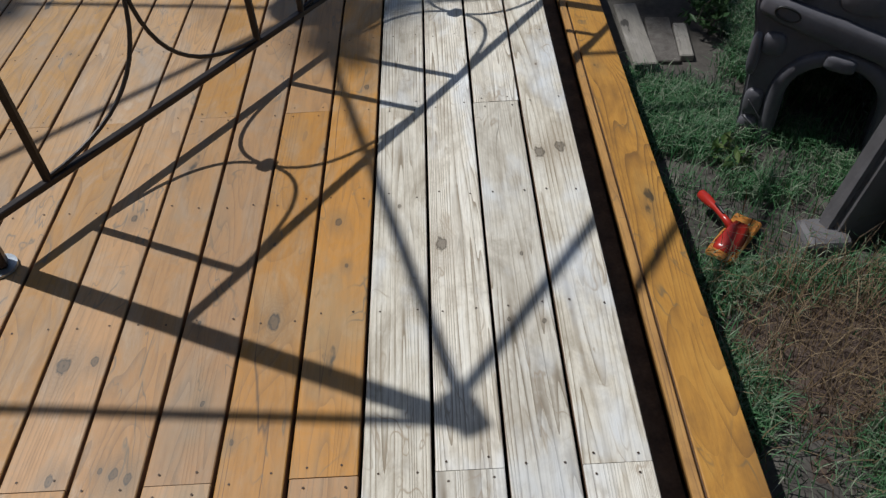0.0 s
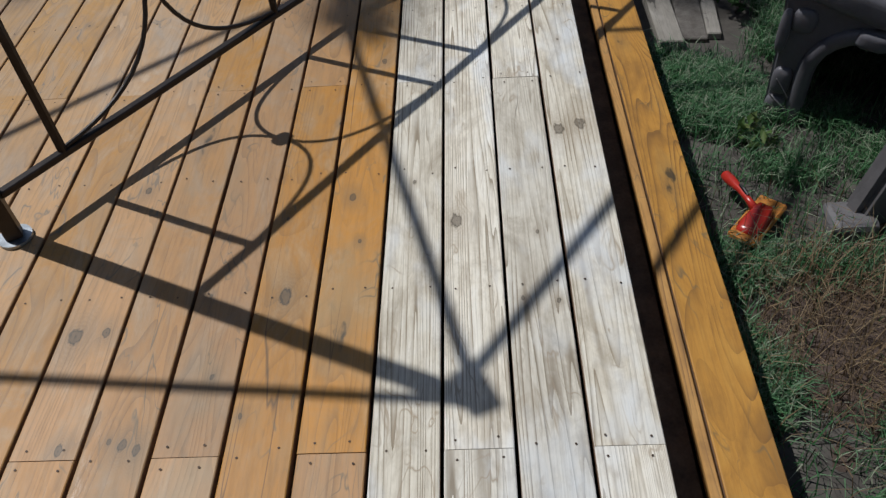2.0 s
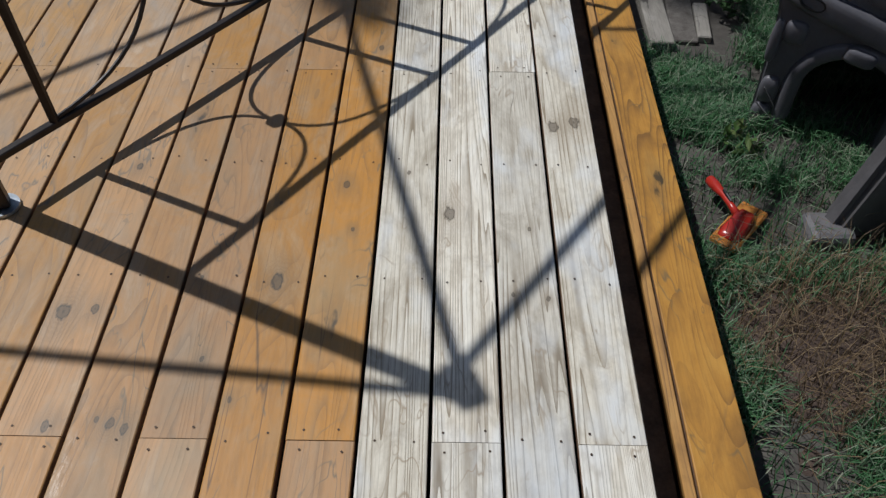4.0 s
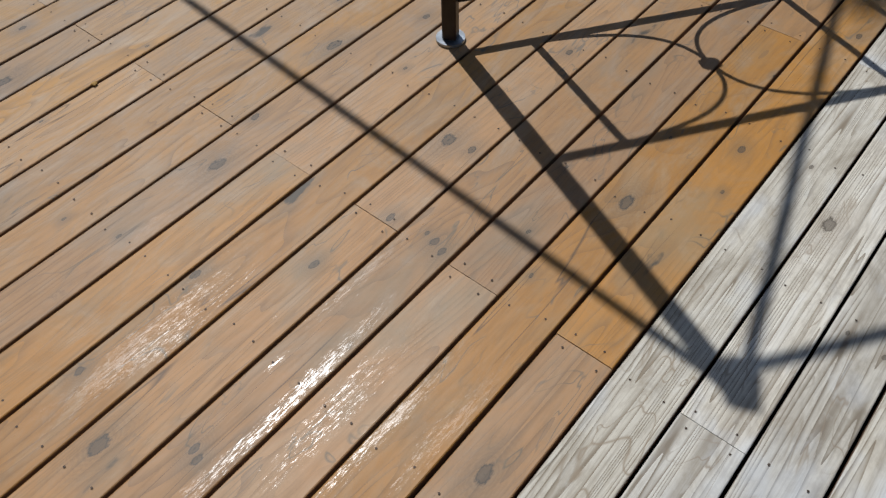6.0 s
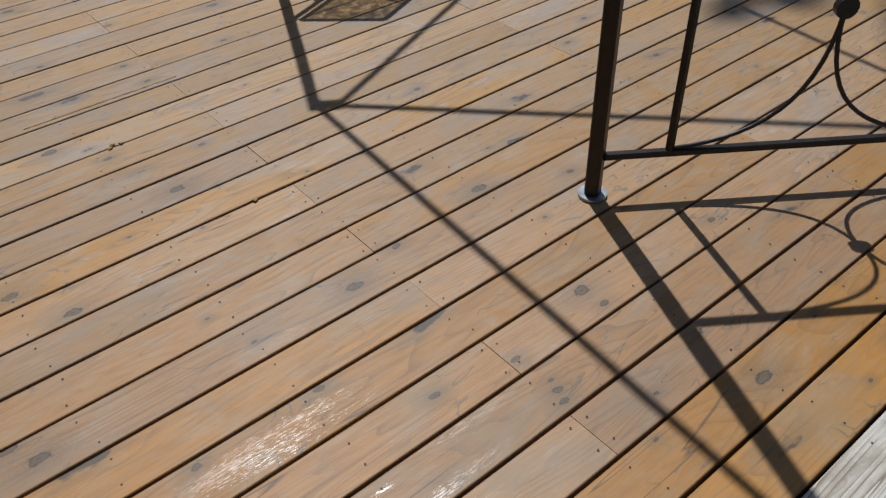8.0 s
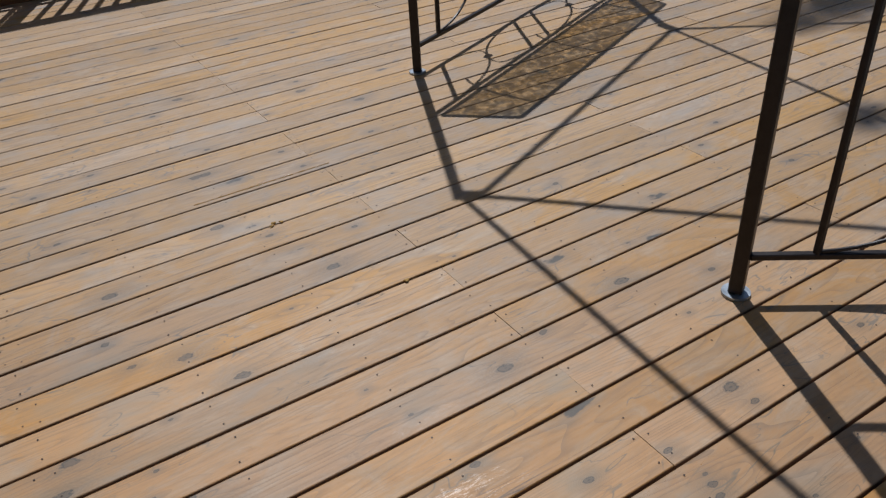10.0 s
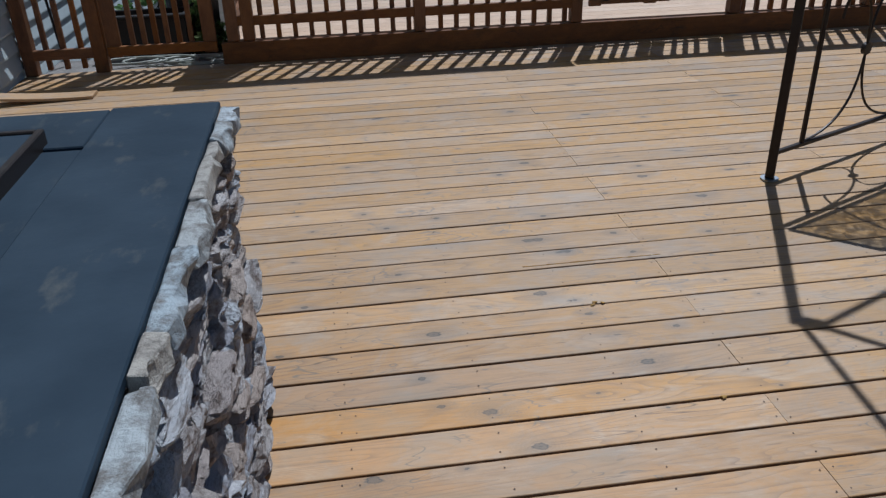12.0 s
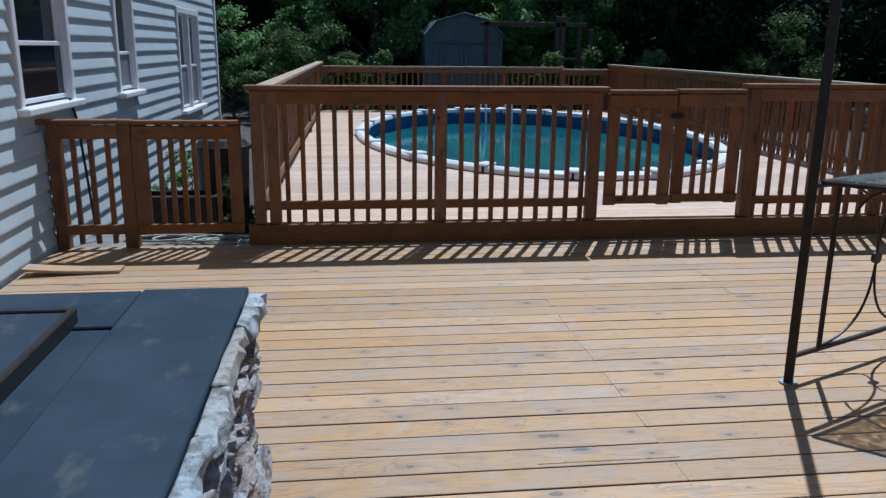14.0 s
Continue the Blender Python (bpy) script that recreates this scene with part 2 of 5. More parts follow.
# centre, reach and strength of the boards still wet
WET = [(-1.25, 0.80, 0.55, 0.08, 0.58), (-1.02, 0.462, 0.55, 0.034, 0.6), (-0.72, 0.565, 0.36, 0.035, 0.5), (-1.06, 0.549, 0.05, 0.02, 0.6), (-1.05, 0.375, 0.34, 0.06, 0.47), (-1.0, 0.275, 0.40, 0.045, 0.54), (-0.93, 0.18, 0.34, 0.05, 0.52), (-0.88, 2.511, 0.28, 0.014, 1.0), (-0.98, 1.05, 0.26, 0.05, 0.33), (-1.35, 1.498, 0.12, 0.02, 0.45), (-1.106, 1.437, 0.04, 0.02, 0.45)]
# knots in the boards: radius, then their places on the deck
KNOT_TEXT = {
    0.021: "0.35,-0.47 0.37,-0.53 0,-0.18 -0.98,0.07 -0.23,0.22 -1.4,0.68 -0.33,0.69 -1.63,1.16 -1.58,1.09 -0.76,1.09 -0.23,1.2 -1.87,1.34 -1.83,1.44 -1.36,1.49 -1.47,1.66 -0.92,1.82 -1.58,2.1 -1.15,2.3 -1.09,2.73 -1.05,2.73 -0.19,3.02 -0.37,3.31 -0.9,3.6 -0.78,4.46",
    0.012: "0.1,0.09 0.73,0.04 -1.3,0.51 -1.29,0.53 -0.62,0.47 -0.61,0.5 -0.83,0.67 -0.62,0.63 -0.32,0.62 0.16,0.65 -1.33,0.85 -1.02,0.86 -1.7,1.16 -0.58,1.15 0.04,1.08 0.85,1.4 1.53,1.5 -1.61,1.71 0.68,1.7 -1.65,1.86 0.01,1.81 0.89,1.81 -0.75,2 -2.1,2.06 -1.02,2.13 0.76,2.32 -2.02,2.36 -1.66,2.54 -0.96,2.6 -0.7,2.55 -0.72,2.73 -0.32,2.67 -1.67,2.96 -1.44,3.02 -0.97,2.95 -1.76,3.13 -0.62,3.14 -1.06,3.47 -0.34,3.44 -1.81,3.73 -0.03,4.18",
    0.0065: "0.81,-0.51 -0.27,-0.41 -0.26,-0.33 -0.05,-0.38 0.15,-0.07 -0.06,0.06 -0.55,0.27 0.03,0.25 0.19,0.29 0.42,0.15 -0.45,0.35 -0.22,0.4 -0.6,0.53 -0.18,0.97 -1.06,1.09 1.04,1.09 1.64,1.14 -1.69,1.21 -1.66,1.29 -1.11,1.24 -0.98,1.31 -1.58,1.44 -0.06,1.35 1.38,1.43 -0.95,1.59 -1.13,1.69 -0.57,1.63 -0.37,2.15 0.16,2.12 -1.04,2.23 -0.44,2.27 -1,2.48 -2.07,2.72 -1.47,2.89 -1.99,2.99 -2.06,3.17 -2.05,3.31 -1.13,4.16 -0.14,4.33 -1.42,4.42 -1.2,4.65 0.59,4.58 -1.63,4.74 -0.58,5.04 0.62,4.98",
}
KNOTS = [(*map(float, w.split(",")), r) for r, text in KNOT_TEXT.items() for w in text.split()]
SLOTS = ("knot_a", "knot_b", "knot_c", "knot_d", "knot_e", "knot_f", "knot_g")
STAIN = wood("stained_deck_wood", (0.43, 0.271, 0.136), (0.46, 0.254, 0.074), (0.185, 0.12, 0.068), (0.16, 0.145, 0.125), 0.58, 0.55, 0.0, 0.5, wet=True, streak=(0.31, 0.255, 0.20), knots=True, amount=0.84, fourth=(0.46, 0.325, 0.20), fibre=38.0)
STAIN.node_tree.nodes["Principled BSDF"].inputs["Specular IOR Level"].default_value = 0.68
BARE = wood("bare_weathered_wood", (0.75, 0.725, 0.65), (0.67, 0.62, 0.515), (0.27, 0.22, 0.155), (0.33, 0.26, 0.18), 0.75, 0.95, 0.0, 1.35, run=0.13, tight=5.5, turns=44.0, streak=(0.68, 0.73, 0.78), knots=True, amount=0.95, fibre=85.0)
STEPW = wood("fresh_stained_step_wood", (0.53, 0.29, 0.07), (0.47, 0.235, 0.05), (0.22, 0.11, 0.03), (0.15, 0.11, 0.055), 0.55, 0.6, 0.0, 1.2, amount=0.6)
FENCEW = wood("stained_fence_wood", (0.25, 0.098, 0.021), (0.19, 0.068, 0.013), (0.088, 0.030, 0.007), (0.05, 0.025, 0.01), 0.55, 0.7, 0.0, 0.3, axis=2)
RAILW = wood("stained_rail_wood", (0.25, 0.098, 0.021), (0.19, 0.068, 0.013), (0.088, 0.030, 0.007), (0.05, 0.025, 0.01), 0.55, 0.7, 0.0, 0.3, axis=0)
# paler wood for the caps of the side and back runs
CAPW = wood("pale_cap_wood", (0.42, 0.33, 0.24), (0.36, 0.27, 0.18), (0.25, 0.17, 0.11), (0.12, 0.09, 0.06), 0.6, 0.8, 0.0, 0.3, axis=0)
POOLW = wood("pale_pool_deck_wood", (0.60, 0.46, 0.34), (0.55, 0.40, 0.28), (0.42, 0.29, 0.19), (0.28, 0.22, 0.17), 0.6, 0.5, 0.0, 0.2)
GREYW = wood("grey_plank_wood", (0.33, 0.31, 0.28), (0.27, 0.25, 0.22), (0.16, 0.15, 0.13), (0.1, 0.09, 0.08), 0.85, 1.0)
IRON = plain("dark_bronze_paint", (0.030, 0.023, 0.020), 0.42, 0.2, 0.2, 30, 0.08, 0.35)
FOOT = plain("galvanised_foot", (0.42, 0.46, 0.5), 0.4, 0.8, 0.2, 20, 0.1)
NAIL = plain("rusty_nail", (0.07, 0.045, 0.03), 0.6, 0.4, 0.2, 40, 0)
# brown for the gap before the step, with its shade in the colour
SHADEW = plain("gap_shade_brown", (0.16, 0.095, 0.055), 0.9, 0, 0.3, 12, 0.3)
BOARD_SIDE = plain("brown_board_side", (0.24, 0.14, 0.08), 0.9, 0, 0.3, 12, 0.3)
EARTH = plain("dark_earth", (0.06, 0.043, 0.032), 0.95, 0, 0.35, 6, 0.8)
BLACK = plain("recess_shade_black", (0.02, 0.017, 0.014), 0.95, 0, 0.2, 6, 0.3)


# ---- mesh helpers ----
def mesh_ob(name, bm, material, parent=None, label="", at=None, smooth=False):
    me = bpy.data.meshes.new(name)
    bm.to_mesh(me)
    bm.free()
    me.materials.append(material)
    if smooth:
        me.polygons.foreach_set("use_smooth", [True] * len(me.polygons))
    ob = new(name, me)
    if at is not None:
        ob.matrix_basis = at if isinstance(at, Matrix) else Matrix.Translation(at)
    if parent:
        ob.parent = parent
    if label:
        ob["label"] = label
    return ob


def part(name, bm, material, parent, label="", at=None, smooth=False):
    return mesh_ob(name, bm, material, parent, label, at, smooth)


def raw(name, verts, faces, material, parent=None):
    me = bpy.data.meshes.new(name)
    me.from_pydata([tuple(v) for v in verts], [], faces)
    me.materials.append(material)
    ob = new(name, me)
    if parent:
        ob.parent = parent
    return ob


def empty(name, label, category, at=(0, 0, 0), group="", kind=""):
    e = new(name)
    e.matrix_basis = at if isinstance(at, Matrix) else Matrix.Translation(at)
    return tagged(e, label, category, group, kind)


def box(sx, sy, sz, bevel=0.0, bm=None, at=(0, 0, 0), rot=None, segs=1):
    """A block centred on at."""
    out = bm or bmesh.new()
    b = bmesh.new()
    bmesh.ops.create_cube(b, size=1)
    bmesh.ops.scale(b, vec=(sx, sy, sz), verts=b.verts)
    if bevel:
        bmesh.ops.bevel(b, geom=b.edges[:], offset=bevel, segments=segs, affect="EDGES", profile=0.5)
    m = Matrix.Translation(at) @ (rot or Matrix.Identity(4))
    bmesh.ops.transform(b, matrix=m, verts=b.verts)
    if bm is None:
        out.free()
        return b
    tmp = bpy.data.meshes.new("tmp")
    b.to_mesh(tmp)
    b.free()
    out.from_mesh(tmp)
    bpy.data.meshes.remove(tmp)
    return out


def tube(points, r, sides=8, bm=None):
    """A round rod along points."""
    b = bm or bmesh.new()
    pts = [Vector(p) for p in points]
    rings = []
    for i, p in enumerate(pts):
        d = (pts[min(i + 1, len(pts) - 1)] - pts[max(i - 1, 0)]).normalized()
        side = d.cross(Vector((0.13, 0.27, 0.95))).normalized()
        up = side.cross(d)
        rad = r[i] if isinstance(r, (list, tuple)) else r
        rings.append([b.verts.new(p + rad * (math.cos(a) * side + math.sin(a) * up)) for a in (2 * math.pi * k / sides for k in range(sides))])
    for a, c in zip(rings, rings[1:]):
        for k in range(sides):
            b.faces.new((a[k], a[(k + 1) % sides], c[(k + 1) % sides], c[k]))
    b.faces.new(rings[0][::-1])
    b.faces.new(rings[-1])
    return b


def bar(p, q, w, h=None, bevel=0.003, up=(0, 0, 1)):
    """A square bar from p to q."""
    p, q = Vector(p), Vector(q)
    d = q - p
    z = d.normalized()
    u = Vector(up)
    if abs(z.dot(u)) > 0.98:
        u = Vector((0, 1, 0))
    x = u.cross(z).normalized()
    y = z.cross(x)
    rot = Matrix((x, y, z)).transposed().to_4x4()
    return box(w, h or w, d.length, bevel, at=(p + q) / 2, rot=rot)


def disc(r, h, sides=20, at=(0, 0, 0), rot=None, r2=None):
    b = bmesh.new()
    bmesh.ops.create_cone(b, cap_ends=True, segments=sides, radius1=r, radius2=r if r2 is None else r2, depth=h)
    bmesh.ops.transform(b, matrix=Matrix.Translation(at) @ (rot or Matrix.Identity(4)), verts=b.verts)
    return b


def joined(*bms):
    out = bmesh.new()
    for b in bms:
        tmp = bpy.data.meshes.new("tmp")
        b.to_mesh(tmp)
        b.free()
        out.from_mesh(tmp)
        bpy.data.meshes.remove(tmp)
    return out


rng = random.Random(7)
P = 0.146
GROUND = -0.52
POOLZ = 0.17
FY = 6.14

# ---- ground ----
g = bmesh.new()
bmesh.ops.create_grid(g, x_segments=60, y_segments=60, size=1)
for v in g.verts:
    r = max(abs(v.co.x), abs(v.co.y))
    v.co.x, v.co.y = v.co.x * (6 + 600 * r ** 6), v.co.y * (6 + 600 * r ** 6)
    v.co.z = GROUND
LAWN = plain("lawn_soil", (0.095, 0.088, 0.078), 0.95, 0, 0.35, 3.5, 0.8, 0.2, (0.045, 0.04, 0.036))
tagged(mesh_ob("ground", g, LAWN), "patchy lawn of grass and bare earth", "ground", kind="structure")

# ---- house ----
HX = -4.14
SIDING = plain("pale_vinyl_siding", (0.52, 0.595, 0.62), 0.55, 0, 0.05, 3, 0.05)
TRIMW = plain("white_window_trim", (0.78, 0.78, 0.80), 0.45, 0, 0.05, 6, 0.03)
PANE, pn, pl, pb = mat("dark_window_glass")
pb.inputs["Base Color"].default_value, pb.inputs["Roughness"].default_value = (0.012, 0.014, 0.018, 1), 0.06
# paler tone for the lower panes of the two far windows
PALE_PANE = plain("pale_window_pane", (0.20, 0.22, 0.24), 0.5, 0, 0.1, 5, 0.02)
house = empty("house", "pale clapboard house wall beside the deck", "house", (HX, 0, 0))
H0, H1, HY0, HY1 = GROUND, 5.2, -3.0, 14.4
WINDOWS = [(5.72, 6.78, 1.10, 2.45, 1.56), (8.20, 8.86, 1.07, 2.02, 1.47), (11.2, 12.7, 0.66, 1.97, 1.26)]
CUTS = [(a - 0.0, b + 0.0, c, d) for a, b, c, d, e in WINDOWS]
shell = bmesh.new()
# wall backing round the openings, 16 cm thick
edges_y = sorted({HY0, HY1, *[v for c in CUTS for v in c[:2]]})
edges_z = sorted({H0, H1, *[v for c in CUTS for v in c[2:]]})
for y0, y1 in zip(edges_y, edges_y[1:]):
    for z0, z1 in zip(edges_z, edges_z[1:]):
        if not any(c[0] <= (y0 + y1) / 2 <= c[1] and c[2] <= (z0 + z1) / 2 <= c[3] for c in CUTS):
            box(0.16, y1 - y0, z1 - z0, 0, shell, (-0.10, (y0 + y1) / 2, (z0 + z1) / 2))
part("wall", shell, SIDING, house)
part("end_wall", box(8.0, 0.16, H1 - H0, 0, at=(-4.2, HY1 - 0.08, (H0 + H1) / 2)), SIDING, house)
part("roof", box(9.0, HY1 - HY0 + 0.8, 0.25, 0.02, at=(-4.1, (HY0 + HY1) / 2, H1 + 0.12)), plain("dark_shingle", (0.06, 0.055, 0.05), 0.9, 0, 0.3, 4, 0.5), house)
LAP = 0.142
z = H0
while z < H1 - LAP:
    spans = [(HY0, HY1)]
    for a, b, c, d in CUTS:
        if z + LAP > c - 0.06 and z < d + 0.06:
            spans = [q for y0, y1 in spans for q in ((y0, min(y1, a - 0.05)), (max(y0, b + 0.05), y1)) if q[1] - q[0] > 0.02]
    for y0, y1 in spans:
        clap = bmesh.new()
        v = [clap.verts.new((dx, yy, z + dz)) for yy in (y0, y1) for dx, dz in ((-0.02, 0.0), (0.027, 0.0), (0.027, 0.012), (0.003, LAP + 0.004), (-0.02, LAP + 0.004))]
        for k in range(5):
            clap.faces.new((v[k], v[(k + 1) % 5], v[5 + (k + 1) % 5], v[5 + k]))
        clap.faces.new(v[:5][::-1]), clap.faces.new(v[5:])
        part("clapboard", clap, SIDING, house)
    z += LAP
for a, b, c, d, mid in WINDOWS:
    win = new("window")
    win.parent = house
    win.location = (0, (a + b) / 2, c)
    w, h = b - a, d - c
    fr = bmesh.new()
    for sy in (-1, 1):
        box(0.09, 0.07, h + 0.04, 0.006, fr, (0.0, sy * (w / 2 + 0.005), h / 2))
    box(0.096, w + 0.086, 0.08, 0.006, fr, (0.0, 0, h + 0.024))
    part("window_frame", fr, TRIMW, win)
    part("sill", box(0.15, w + 0.16, 0.055, 0.01, at=(0.03, 0, -0.025)), TRIMW, win)
    twin = w > 1.3
    for s in ((-1, 1) if twin else (0,)):
        ww = w / 2 - 0.02 if twin else w
        cy = s * (w / 4)
        for z0, z1, dx in ((0.02, mid - c, -0.01), (mid - c - 0.034, h, -0.045)):
            sash = bmesh.new()
            for sy in (-1, 1):
                box(0.03, 0.034, z1 - z0, 0.004, sash, (dx, cy + sy * (ww / 2 - 0.045), (z0 + z1) / 2))
            for zz in (z0 + 0.017, z1 - 0.017):
                box(0.024, ww - 0.10, 0.034, 0.004, sash, (dx, cy, zz))
            part("sash", sash, TRIMW, win)
            part("pane", box(0.008, ww - 0.11, z1 - z0 - 0.05, 0, at=(dx - 0.006, cy, (z0 + z1) / 2)), PALE_PANE if z0 < 0.1 and a > 7 else PANE, win, "pale lower pane" if z0 < 0.1 and a > 7 else "dark glass pane")
    if twin:
        part("mullion", box(0.08, 0.07, h, 0.006, at=(0, 0, h / 2)), TRIMW, win)
part("corner_board", box(0.05, 0.1, H1 - H0, 0.005, at=(0.02, HY1 + 0.0, (H0 + H1) / 2)), TRIMW, house)

# ---- pool deck ----
pool_deck = empty("pool_deck", "raised pale wooden pool deck round the pool", "deck", (0, 0, POOLZ), kind="structure")
PCX, PCY, PRX, PRY = 1.0, 12.6, 2.62, 4.5
PDX0, PDX1, PDY1 = -2.62, 4.2, 17.7


def pool_deck_row(y):
    spans = [(PDX0, PDX1)]
    u = (y - PCY) / (PRY + 0.02)
    if abs(u) < 1:
        hx = (PRX + 0.02) * math.sqrt(1 - u * u)
        spans = [(PDX0, PCX - hx), (PCX + hx, PDX1)]
    return spans


y = FY + 0.10
while y < PDY1:
    for x0, x1 in pool_deck_row(y):
        if x1 - x0 > 0.05:
            part("plank", box(x1 - x0, 0.1435, 0.028, 0.002), POOLW, pool_deck, at=((x0 + x1) / 2, y, -0.014))
    y += P
part("rim_fascia", box(6.6, 0.04, 0.165, 0.003, at=(0.64, FY - 0.03, -0.09)), RAILW, pool_deck, "stained fascia board under the fence")

# ---- pool ----
pool = empty("swimming_pool", "oval above-ground pool with white rim and blue-green water", "pool", (PCX, PCY, POOLZ))
WATER, wn, wl, wb = mat("pool_water")
wb.inputs["Base Color"].default_value, wb.inputs["Roughness"].default_value = (0.006, 0.16, 0.17, 1), 0.05
wb.inputs["IOR"].default_value = 1.33
wr = ramp(wn, [(0.35, (0.014, 0.10, 0.125)), (0.7, (0.035, 0.18, 0.185))])
wl.new(noisy(wn, wl, coords(wn, wl, (0.5, 0.3, 1)), 1.2, 3), wr.inputs[0])
wl.new(wr.outputs[0], wb.inputs["Base Color"])
bump(wn, wl, wb, noisy(wn, wl, coords(wn, wl, (1, 1, 1)), 7.0, 2.0), 0.12, 0.02)
LINER = plain("blue_liner", (0.02, 0.12, 0.33), 0.5, 0, 0.15, 3, 0.02)
RIMW = plain("white_rim", (0.78, 0.80, 0.82), 0.4, 0, 0.06, 4, 0.02)
N = 72
wat = bmesh.new()
wat.faces.new([wat.verts.new((PRX * math.cos(2 * math.pi * k / N), PRY * math.sin(2 * math.pi * k / N), -0.22)) for k in range(N)])
part("water", wat, WATER, pool, "blue-green pool water")
lin = bmesh.new()
lv = [[lin.verts.new((f * PRX * math.cos(2 * math.pi * k / N), f * PRY * math.sin(2 * math.pi * k / N), zz)) for k in range(N)] for f, zz in ((0.995, 0.06), (0.995, -0.5), (1.005, -0.5), (1.005, 0.06))]
for r in range(4):
    for k in range(N):
        lin.faces.new((lv[r][k], lv[r][(k + 1) % N], lv[(r + 1) % 4][(k + 1) % N], lv[(r + 1) % 4][k]))
part("liner", lin, LINER, pool, "blue vinyl liner")
SEG = 18
for s in range(SEG):
    rim = bmesh.new()
    rows = []
    for k in range(5):
        a = 2 * math.pi * (s + 0.015 + 0.97 * k / 4) / SEG
        rows.append([rim.verts.new(((PRX + d) * math.cos(a), (PRY + d) * math.sin(a), zz)) for d, zz in ((-0.07, 0.03), (-0.05, 0.075), (0.08, 0.085), (0.12, 0.06), (0.12, 0.01), (-0.07, 0.01))])
    for a, b in zip(rows, rows[1:]):
        for k in range(6):
            rim.faces.new((a[k], b[k], b[(k + 1) % 6], a[(k + 1) % 6]))
    rim.faces.new(rows[0]), rim.faces.new(rows[-1][::-1])
    part("rim_section", rim, RIMW, pool)
    a = 2 * math.pi * s / SEG
    part("rim_cap", box(0.24, 0.16, 0.03, 0.012, at=((PRX + 0.025) * math.cos(a), (PRY + 0.025) * math.sin(a), 0.095), rot=Matrix.Rotation(math.atan2(PRX * math.sin(a), PRY * math.cos(a)), 4, "Z")), RIMW, pool)


# ---- fences ----
def fence_run(name, p, q, z0, top, label, post_at=(0.0, 1.0), low=0.11, cap=True, cap_mat=RAILW, group="pool fence"):
    """A run of rail fence from p to q, with posts, two rails, a cap and balusters every 12.6 cm."""
    p, q = Vector(p), Vector(q)
    L = (q - p).length
    e = empty(name, label, "fence", Matrix.Translation((*p, z0)) @ Matrix.Rotation(math.atan2(q.y - p.y, q.x - p.x), 4, "Z"), group)
    h = top - z0
    for f in post_at:
        part("post", box(0.09, 0.09, h - 0.04, 0.005, at=(f * L, 0, (h - 0.04) / 2)), FENCEW, e)
    part("top_rail", box(L, 0.038, 0.10, 0.004, at=(L / 2, -0.02, h - 0.09)), RAILW, e)
    part("bottom_rail", box(L, 0.038, 0.07, 0.004, at=(L / 2, -0.02, low + 0.035)), RAILW, e)
    if cap:
        part("cap_rail", box(L + 0.1, 0.14, 0.036, 0.005, at=(L / 2, 0, h - 0.018)), cap_mat, e)
    k = round(L / 0.126)
    proto = None
    for i in range(1, k):
        x = i * L / k
        if any(abs(x - f * L) < 0.06 for f in post_at):
            continue
        if proto is None:
            b = part("baluster", box(0.036, 0.036, h - 0.04, 0.003, at=(0, 0.018, (h - 0.04) / 2)), FENCEW, e, at=(x, 0, 0))
            proto = b.data
        else:
            b = new("baluster", proto)
            b.parent, b.location = e, (x, 0, 0)
    return e


fence_run("pool_fence", (-2.60, FY), (0.17, FY), POOLZ, 1.25, "red-brown stained wooden pool fence with square balusters", (0.012, 0.055, 0.53, 0.985))
fence_run("pool_fence", (1.44, FY), (3.9, FY), POOLZ, 1.28, "red-brown stained wooden pool fence beside the double gate", (0.012, 0.5, 0.985))
fence_run("pool_fence", (-2.58, FY + 0.12), (-2.44, 17.6), POOLZ, 1.22, "side run of stained pool fence along the house", (0.0, 0.2, 0.4, 0.6, 0.8, 1.0), cap_mat=CAPW)
fence_run("pool_fence", (-2.44, 17.65), (3.0, 17.9), POOLZ, 1.13, "back run of stained pool fence", (0.0, 0.25, 0.5, 0.75, 1.0), cap_mat=CAPW)
fence_run("pool_fence", (3.05, 17.9), (4.05, 17.9), POOLZ, 1.09, "short lower gate section of the back fence", (0.0, 1.0), cap_mat=CAPW)
fence_run("pool_fence", (4.15, 17.9), (3.88, 6.3), POOLZ, 1.20, "far side run of stained pool fence", (0.0, 0.2, 0.4, 0.6, 0.8, 1.0), cap_mat=CAPW)


def gate_leaf(x0, x1, z0, z1, y, label, n):
    e = empty("pool_gate", label, "gate", (x0, y, z0), "gate leaves")
    w, h = x1 - x0, z1 - z0
    for cx in (0.05, w - 0.05):
        part("stile", box(0.10, 0.036, h - 0.02, 0.004, at=(cx, 0, h / 2 - 0.01)), FENCEW, e)
    part("top_rail", box(w, 0.05, 0.10, 0.004, at=(w / 2, -0.024, h - 0.08)), RAILW, e)
    part("bottom_rail", box(w, 0.038, 0.07, 0.004, at=(w / 2, -0.022, 0.05)), RAILW, e)
    part("cap_rail", box(w, 0.10, 0.03, 0.004, at=(w / 2, 0, h - 0.005)), RAILW, e)
    for i in range(n):
        part("baluster", box(0.036, 0.036, h - 0.04, 0.003, at=(0.10 + (w - 0.2) * (i + 1) / (n + 1), 0.012, h / 2)), FENCEW, e)
    return e


gate_leaf(0.235, 0.795, 0.28, 1.215, FY, "red-brown gate leaf with balusters", 3)
gate_leaf(0.81, 1.385, 0.29, 1.225, FY, "red-brown gate leaf with balusters, slightly higher", 3)
